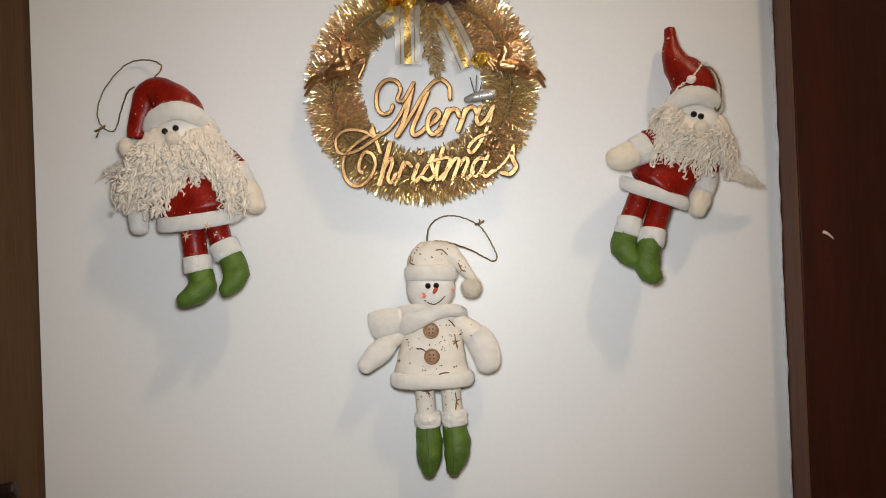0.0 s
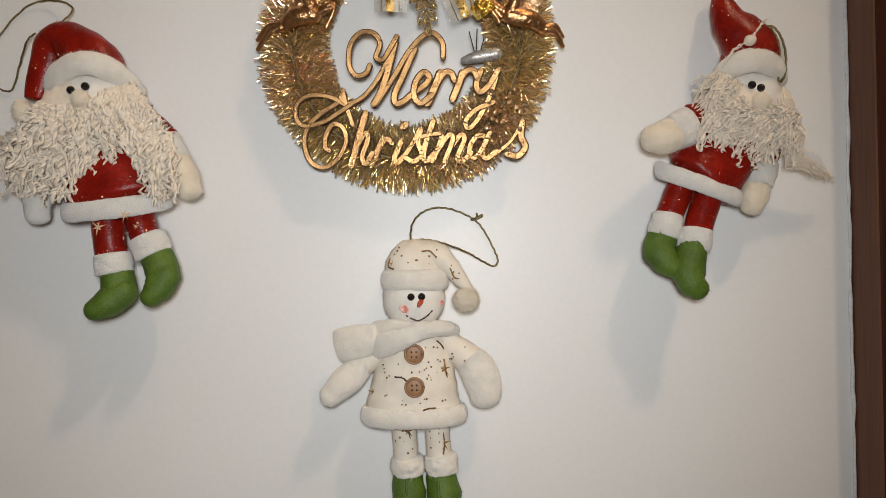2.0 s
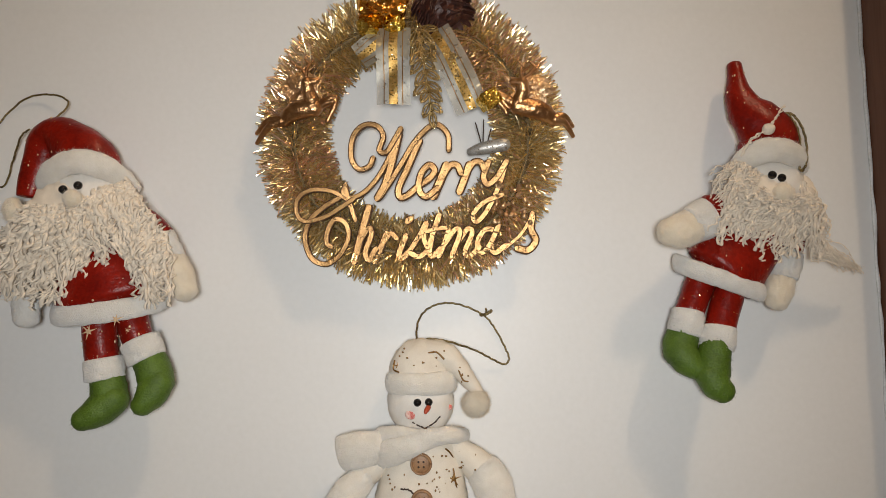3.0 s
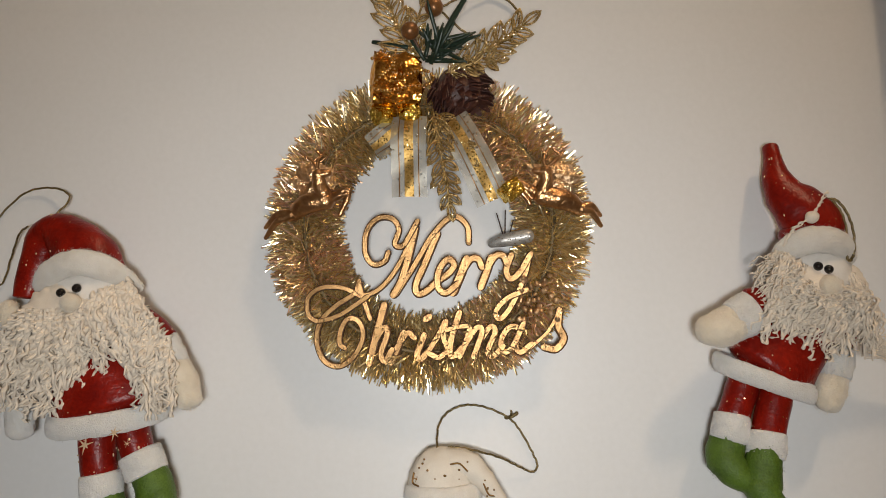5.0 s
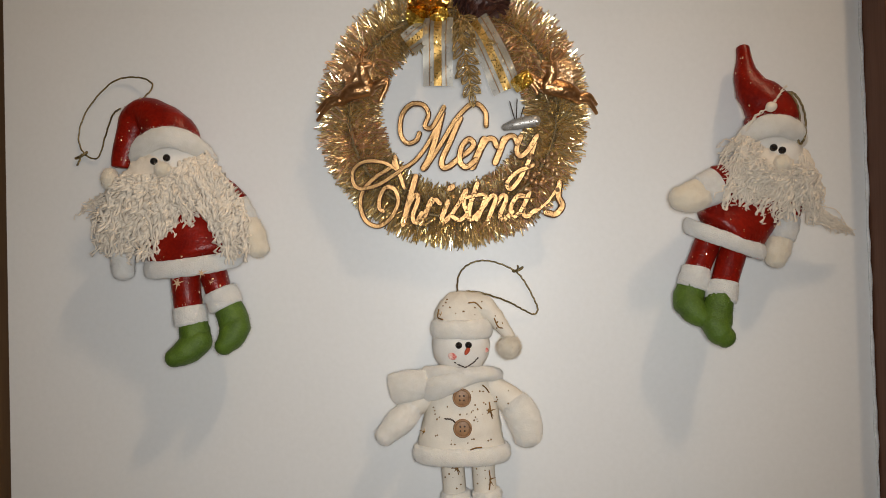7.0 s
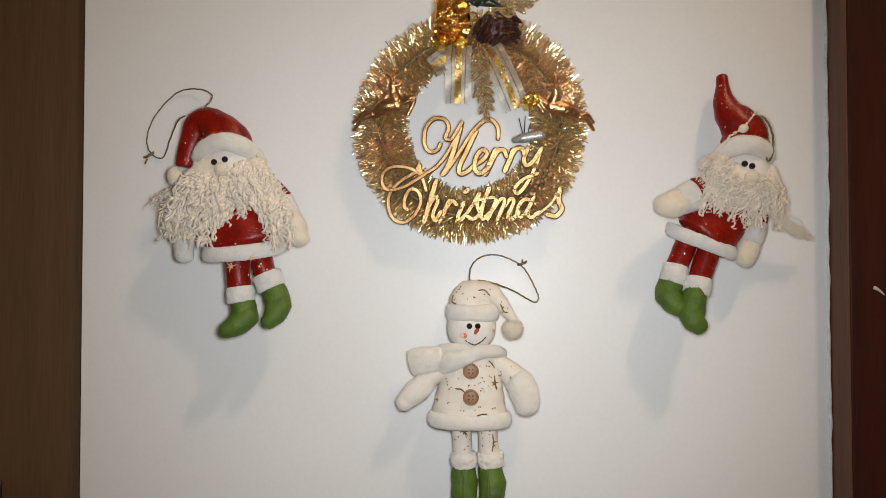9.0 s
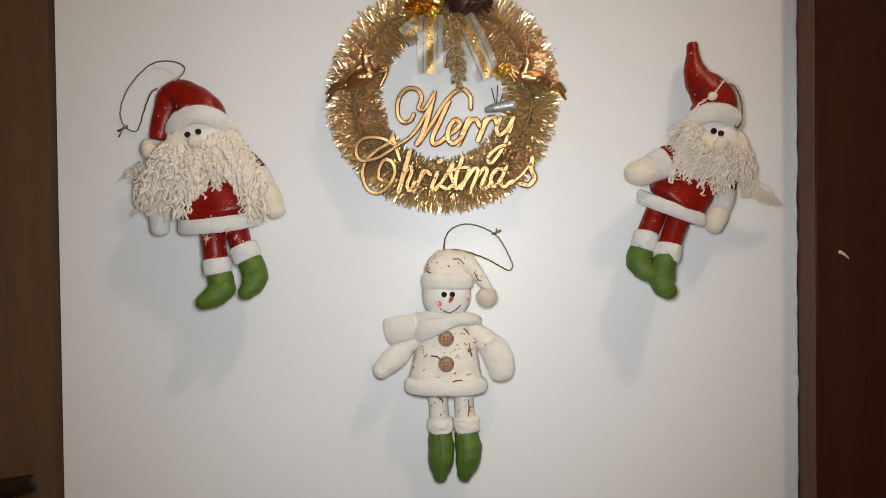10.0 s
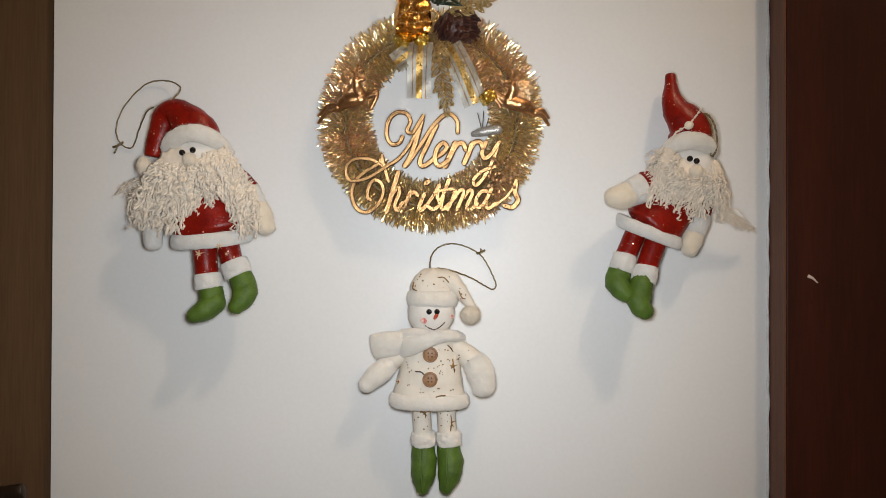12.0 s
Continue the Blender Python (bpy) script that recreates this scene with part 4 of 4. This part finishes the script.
letter((4.6, (-52.7, -14.8), (-58.1, -21.8), (-69.8, -28.1), (-82.2, -38.4), (-85.9, -51.8), (-81.3, -65.2), (-70.2, -69.7), (-58.5, -62.5), (-52, -50), (-54.6, -40), (-62.4, -37.9), (-68, -45.8), (-69, -54.4), (-65.9, -57.3)), (4.2, (-51.5, -23.5), (-64.8, -16.9), (-80.1, -15.9), (-90.6, -22.2), (-91.3, -33), (-84.9, -38.3), (-69.8, -35.6), (-56.3, -28.7), (-47.5, -23.6)), (4.6, (-53.3, -14.3), (-50.6, -25), (-46.4, -38.1)))  # C
letter((6.9, (-35.9, -30.4), (-41.9, -48), (-48.3, -68)), (5.5, (-45.1, -56.3), (-36.7, -44.9), (-34.3, -49.2), (-39.4, -61.8), (-37.1, -67.6), (-31.7, -60.5)))  # h
letter((6.2, (-32.1, -68.1), (-27.5, -59), (-22.9, -49.7)), (5.3, (-27.9, -58.5), (-19.9, -49.3), (-15.4, -52.2)))  # r
letter((6.2, (-8.1, -51.8), (-13.4, -63.6), (-11.6, -67.3), (-5.5, -62.6)), (7.1, (-5, -39.9), (-4.3, -39.5)))  # i
letter((5.3, (-5.5, -62.6), (2.8, -51.1), (8.2, -42), (5.9, -52.4), (8.1, -61.6), (2, -66.5), (-4.2, -63.9)))  # s
letter((6.2, (17.5, -37.8), (11.3, -54.3), (9.8, -64), (12.4, -66.1), (18.5, -60.9)), (4.4, (9.2, -48.2), (15.7, -46.7), (23, -46.2)))  # t
letter((5.8, (24.2, -48.9), (21.5, -56.4), (16.9, -65.8)), (5.5, (20.6, -58.8), (29.3, -47.7), (32.7, -50.7), (26.4, -66.2)), (5.5, (29.5, -59.2), (38.3, -47.7), (41.8, -50.7), (36.1, -63.8), (39.5, -67.3), (46.2, -61.6)))  # m
letter((5.5, (59.6, -49.2), (51.9, -48.3), (45.8, -56.3), (46.5, -64.7), (53, -61.9), (61, -47.3)), (5.5, (61.5, -46.9), (55.7, -60.2), (58.7, -65.4), (65.7, -60.6)))  # a
letter((3.4, (65.6, -62.5), (78.2, -52.2), (87, -38.5)), (6.4, (86.6, -39), (85.5, -49.2), (88.6, -57.5), (83, -64.2), (75.6, -62.9)))  # s

# a leaping reindeer of bronze foil on crumpled copper foil, one each side, both heading inwards
def reindeer(hind, rump, loin, chest, neck, head, muzzle, antler_a, antler_b, knee, hoof, label):
    c = Clay()
    tube(c, [(*rump, 32, 5, 4), (*loin, 37, 7, 5.5), (*chest, 38, 7, 5.5)], FOIL_BRONZE, seg=16, lump=0.1, size=6)
    tube(c, [(*chest, 38, 6, 5), (*neck, 40, 5, 4.5), (*head, 42, 4.4, 4)], FOIL_BRONZE, seg=14, lump=0.08, size=5)
    tube(c, [(*head, 42, 4.2, 4), (*muzzle, 42, 2.4, 2.4)], FOIL_BRONZE, seg=12)
    near, far = np.array(hind), np.array(rump)
    for off in (0, 4.5):
        mid = (near + far) / 2 + np.array((0, 3 + off))
        tube(c, [(*far, 34, 4.2, 3.6), (*mid, 33, 2.6, 2.4), (near[0], near[1] + off * 1.6, 26, 1.5, 1.4)], FOIL_BRONZE, seg=10)
    for off in (0, 4):
        tube(c, [(*chest, 38, 3.8, 3.2), (knee[0], knee[1] + off * 0.6, 41, 2.4, 2.2), (hoof[0] + (2 if off else 0), hoof[1] + off, 40, 1.7, 1.6)], FOIL_BRONZE, seg=10)
    for tip in (antler_a, antler_b):
        root = np.array(head) + np.array((0, 3))
        mid = (root + np.array(tip)) / 2 + np.array((2.0 if tip is antler_a else -2.0, 0))
        tube(c, [(*root, 42, 1.3, 1.3), (*mid, 42, 1.2, 1.2), (*tip, 40, 0.9, 0.9)], FOIL_BRONZE, seg=8)
        for f, out in ((0.45, 5), (0.75, -4)):
            q = root + (np.array(tip) - root) * f
            tube(c, [(*q, 42, 1.0, 1.0), (q[0] + out, q[1] + 4, 42, 0.7, 0.7)], FOIL_BRONZE, seg=6)
    part("reindeer", c, wreath, label)


def foil_leaves(u, v, turn, label):
    c = Clay()
    for k in range(8):
        g = turn + 2 * math.pi * k / 8 + rng.uniform(-0.3, 0.3)
        ln, wd = rng.uniform(13, 24), rng.uniform(6, 10)
        t, s = np.array((math.cos(g), math.sin(g), 0.1)), np.array((-math.sin(g), math.cos(g), 0))
        o = np.array((u, v, 27.0 + rng.uniform(-2, 3)))
        verts = []
        for f in (0, 0.25, 0.5, 0.75, 1.0):
            w, lift = wd * math.sin(math.pi * min(1, 0.18 + 0.82 * f)), 4 * math.sin(3 * f + k)
            p = o + t * ln * f
            verts += [tuple(p - s * w + np.array((0, 0, lift - 2.5))), tuple(p + np.array((0, 0, lift + 1.5))), tuple(p + s * w + np.array((0, 0, lift - 2)))]
        c.add(verts, [(3 * i + a, 3 * i + a + 1, 3 * i + a + 4, 3 * i + a + 3) for i in range(4) for a in (0, 1)], FOIL_COPPER)
    part("foil_leaf", c, wreath, label)


foil_leaves(-82, 60, 0.4, "crumpled copper foil leaves")
foil_leaves(88, 52, -0.3, "crumpled copper foil leaves")
reindeer((-115, 21), (-94, 35), (-84, 41), (-69, 43), (-73, 52), (-74, 60), (-67, 61), (-84, 75), (-70, 76), (-54, 46), (-60, 32), "bronze foil reindeer with bent foreleg")
reindeer((117, 18), (103, 29), (92, 35), (76, 39), (80, 47), (80, 54), (73, 55), (93, 68), (82, 69), (62, 45), (68, 33), "bronze foil reindeer leaping over copper foil")

c = Clay()
for k in range(40):
    ball(c, (70 + rng.uniform(-13, 13), -30 + rng.uniform(-15, 15), 31 + rng.uniform(-3, 2)), rng.uniform(1.3, 2.2), FOIL_COPPER, 8, 6)
tagged(part("berry_pick", c, wreath, "small copper bead spray"), kind="stuff")


def crumpled_box(clay, centre, half, turn, mat, rough):
    """A small gift wrapped in foil: a box of many facets, dented at random."""
    n = 7
    m = Euler((radians(turn[0]), radians(turn[1]), radians(turn[2]))).to_matrix()
    for axis in range(3):
        for sign in (-1, 1):
            verts, faces = [], []
            for i in range(n):
                for j in range(n):
                    p = [0, 0, 0]
                    p[axis], p[(axis + 1) % 3], p[(axis + 2) % 3] = sign, 2 * i / (n - 1) - 1, 2 * j / (n - 1) - 1
                    w = Vector([a * b for a, b in zip(p, half)])
                    w = w * (1 + rough * noise.noise(w / 6)) - w * 0.06 * (sum(abs(a) ** 4 for a in p) - 1)
                    verts.append(tuple(m @ w + Vector(centre)))
            for i in range(n - 1):
                for j in range(n - 1):
                    faces.append((i * n + j, i * n + j + 1, (i + 1) * n + j + 1, (i + 1) * n + j))
            clay.add(verts, faces, mat)


def beads(clay, points, r, mat):
    line = spline(points, 12)
    gap, last = 1.7 * r, None
    for p in line:
        if last is None or np.linalg.norm(p - last) > gap:
            ball(clay, tuple(p), r, mat, 8, 6)
            last = p


c = Clay()
crumpled_box(c, (-18, 121, 46), (16, 17, 11), (0, 10, -3), FOIL_GOLD, 0.30)
gift = part("gift_box", c, wreath, "small gift wrapped in orange gold foil", smooth=False, weld=True)
c = Clay()
ball(c, (-28, 99, 42), (9, 8, 8), FOIL_YELLOW, 12, 9, 0.3)
ball(c, (-9, 99, 45), (8, 8, 8), FOIL_YELLOW, 12, 9, 0.3)
ball(c, (-19, 106, 42), (5, 6, 6), FOIL_GOLD, 10, 8, 0.3)
part("foil_fold", c, gift, "yellow gold foil puffs under the gift", smooth=False)
c = Clay()
beads(c, [(-32, 132, 62), (-24, 136, 64), (-18, 126, 65), (-26, 118, 65), (-32, 112, 63), (-22, 108, 66), (-8, 110, 66), (4, 111, 64), (8, 117, 62), (2, 121, 64), (-10, 118, 66), (-18, 120, 66)], 1.2, BEAD_GOLD)
beads(c, [(-16, 136, 64), (-17, 122, 66), (-15, 106, 65)], 0.9, BEAD_GOLD)
part("bead_string", c, gift, "gold bead string tied as a bow")

# the cone: long, ragged, overlapping scales in a spiral, lying across the wreath
c = Clay()
axis_a, axis_b = np.array((19.0, 130.0, 32.0)), np.array((31.0, 105.0, 34.0))
ball(c, tuple((axis_a + axis_b) / 2), (17, 17, 12), CONE_BROWN, 16, 10)
along = (axis_b - axis_a) / np.linalg.norm(axis_b - axis_a)
e1 = np.cross(along, (0, 0, 1.0))
e1 /= np.linalg.norm(e1)
e2 = np.cross(along, e1)
for k in range(120):
    s, g = k / 119, 2.399963 * k + rng.uniform(-0.2, 0.2)
    r = 9 + 13 * math.sin(math.pi * min(1, 0.2 + 0.68 * s))
    rad = e1 * math.cos(g) + e2 * 0.75 * math.sin(g)
    tan = np.cross(along, rad)
    p = axis_a + (axis_b - axis_a) * s + rad * (r - 5)
    tip = p + rad * rng.uniform(5, 9) + along * rng.uniform(2, 7) + np.array((0, -rng.uniform(0, 4), 0))
    w, th = rng.uniform(2.6, 4.8), along * 0.9
    ring = [p - tan * w, p + tan * w, (p + tip) / 2 + tan * w * 0.95 + rad, tip + tan * w * 0.35, tip - tan * w * 0.35, (p + tip) / 2 - tan * w * 0.95 + rad]
    c.add([tuple(q) for q in ring] + [tuple(q + th) for q in ring], [(0, 1, 2, 5), (5, 2, 3, 4), (6, 11, 8, 7), (11, 10, 9, 8)] + [(i, (i + 1) % 6, 6 + (i + 1) % 6, 6 + i) for i in range(6)], CONE_BROWN)
part("pine_cone", c, wreath, "dark brown pine cone with gold glitter tips", smooth=False)


def spray(name, stem, leaves, size, label):
    """A glittered sprig: a stem with pairs of open, pointed leaf loops."""
    c = Clay()
    line = spline(stem, 8)
    tube(c, [(*p, 0.8, 0.8) for p in line], GLITTER_GOLD, seg=6, steps=1)
    for k in range(leaves):
        s = 0.12 + 0.88 * k / (leaves - 1)
        i = min(len(line) - 2, int(s * (len(line) - 1)))
        p, t = line[i], line[i + 1] - line[i]
        t = t / np.linalg.norm(t)
        for sign in ((-1, 1) if k < leaves - 1 else (0,)):
            g = math.atan2(t[1], t[0]) + sign * rng.uniform(0.55, 0.85)
            ln, wd = size * rng.uniform(0.85, 1.15) * (1.1 - 0.35 * s), size * 0.17
            e, q = np.array((math.cos(g), math.sin(g), rng.uniform(-0.1, 0.35))), np.array((-math.sin(g), math.cos(g), 0))
            loop = [(p + e * ln * f + q * wd * h) for f, h in ((0, 0), (0.3, 0.8), (0.6, 0.9), (1.0, 0), (0.6, -0.9), (0.3, -0.8), (0, 0))]
            tube(c, [(*w, 0.95, 0.8) for w in loop], GLITTER_GOLD, seg=5, steps=2, round_ends=False)
            tube(c, [(*(p + e * ln * 0.1), 0.5, 0.5), (*(p + e * ln * 0.95), 0.6, 0.5)], GLITTER_GOLD, seg=5, steps=2, round_ends=False)
    return part(name, c, wreath, label)


spray("leaf_spray", ((0, 132, 40), (-12, 152, 44), (-20, 172, 44), (-26, 190, 42)), 8, 20, "gold glitter leaf spray")
spray("leaf_spray", ((-2, 140, 40), (-4, 158, 42), (2, 178, 42)), 4, 12, "gold glitter leaf spray")
spray("leaf_spray", ((20, 128, 42), (38, 136, 46), (56, 147, 46), (72, 158, 44)), 8, 19, "gold glitter leaf spray")
spray("leaf_spray", ((16, 126, 44), (34, 130, 48), (54, 132, 46)), 5, 12, "gold glitter leaf spray")
spray("leaf_spray", ((6, 100, 46), (9, 78, 48), (12, 56, 46), (15, 33, 42)), 9, 15, "gold glitter leaf spray")
spray("leaf_spray", ((8, 98, 46), (20, 80, 46), (30, 66, 44)), 4, 12, "gold glitter leaf spray")

c = Clay()
for k in range(26):
    g = rng.gauss(0.9, 0.7)
    o = np.array((8 + rng.uniform(-6, 8), 138 + rng.uniform(-8, 8), 46 + rng.uniform(-4, 6)))
    e = np.array((math.cos(g), math.sin(g), rng.uniform(-0.1, 0.5)))
    ln = rng.uniform(14, 30)
    tube(c, [(*o, 1.5, 0.5), (*(o + e * ln * 0.6), 1.5, 0.5), (*(o + e * ln), 0.7, 0.4)], PINE, seg=5, steps=2, round_ends=False)
tube(c, [(10, 142, 46, 2, 2), (22, 162, 48, 2.2, 2), (31, 176, 48, 1.8, 1.8)], PINE, seg=6)
tube(c, [(-10, 146, 44, 1.8, 1), (-24, 150, 42, 1.8, 1), (-34, 153, 40, 1.5, 0.8)], PINE, seg=6)
part("pine_sprig", c, wreath, "dark green foil pine sprig")
for u, v, r in ((10, 171, 6.5), (-7, 155, 6.2)):
    c = Clay()
    ball(c, (u, v, 50), r, BERRY, 18, 12, 0.03)
    tube(c, [(u, v, 48, 1.1, 1.1), (u + (4 if v > 160 else 6), v + (16 if v > 160 else -12), 44, 1.1, 1.1)], TWIG, seg=6)
    part("berry", c, wreath, "round bronze berry on a stem")


def ribbon_tail(line, half, label=""):
    """A striped ribbon that hangs: sheer edges, a gold stripe down the middle and a thin cord at each side of it."""
    rows = spline(line, 8)
    pieces = {}
    for name, lo, hi, mat, lift in (("ribbon", -1, 1, RIBBON, 0.0), ("gold_stripe", -0.26, 0.26, STRIPE_GOLD, 0.35), ("thread", -0.58, -0.52, GOLD_PRINT, 0.35), ("thread", 0.52, 0.58, GOLD_PRINT, 0.35)):
        c = Clay()
        verts, faces = [], []
        for i, p in enumerate(rows):
            t = rows[min(i + 1, len(rows) - 1)] - rows[max(i - 1, 0)]
            n = np.array((-t[1], t[0], 0))
            n /= np.linalg.norm(n)
            for f in np.linspace(lo, hi, 5):
                q = p + n * half * f
                bow = 1.6 * math.sin(2.2 * f + i * 0.35)
                verts.append((q[0], q[1], q[2] + bow + lift))
        for i in range(len(rows) - 1):
            for k in range(4):
                faces.append((i * 5 + k, i * 5 + k + 1, i * 5 + k + 6, i * 5 + k + 5))
        c.add(verts, faces, mat)
        if name == "ribbon":
            pieces[name] = part(name, c, wreath, label)
        else:
            part(name, c, pieces["ribbon"])


ribbon_tail(((-10, 96, 46), (-11, 80, 49), (-11.5, 62, 47), (-12, 41, 44)), 12, "sheer silver ribbon tail with a gold stripe")
ribbon_tail(((18, 92, 45), (27, 76, 47), (36, 56, 45), (44, 36, 42)), 12, "sheer silver ribbon tail with a gold stripe")
ribbon_tail(((-14, 92, 42), (-24, 84, 45), (-36, 76, 44)), 10, "sheer ribbon loop over the tinsel")

c = Clay()
crumpled_box(c, (56, 42, 45), (7, 6, 6), (10, 20, 35), FOIL_YELLOW, 0.2)
part("small_gift", c, wreath, "tiny amber foil parcel", smooth=False, weld=True)
c = Clay()
tube(c, [(42, 9.5, 24, 3, 3), (50, 11, 26, 4.5, 4.5), (66, 13, 28, 5, 5)], SILVER, seg=14)
bell = part("silver_pod", c, wreath, "silver glitter pod with dark wire ends")
c = Clay()
for a, b in (((50, 14), (46, 29)), ((51, 14), (52, 31)), ((54, 14), (57, 24))):
    tube(c, [(*a, 27, 0.5, 0.5), (*b, 31, 0.45, 0.45)], THREAD, seg=5)
part("wire_end", c, bell)
c = Clay()
cord(c, [(10, 168, 44), (0, 186, 30), (12, 184, 20), (28, 172, 10), (44, 164, 5), (60, 164, 3), (69, 171, 3), (72, 182, 3), (66, 194, 3), (50, 202, 4), (30, 196, 12), (14, 180, 30)], GOLD_CORD, 0.9)
part("hanging_cord", c, wreath, "gold twisted hanging cord")
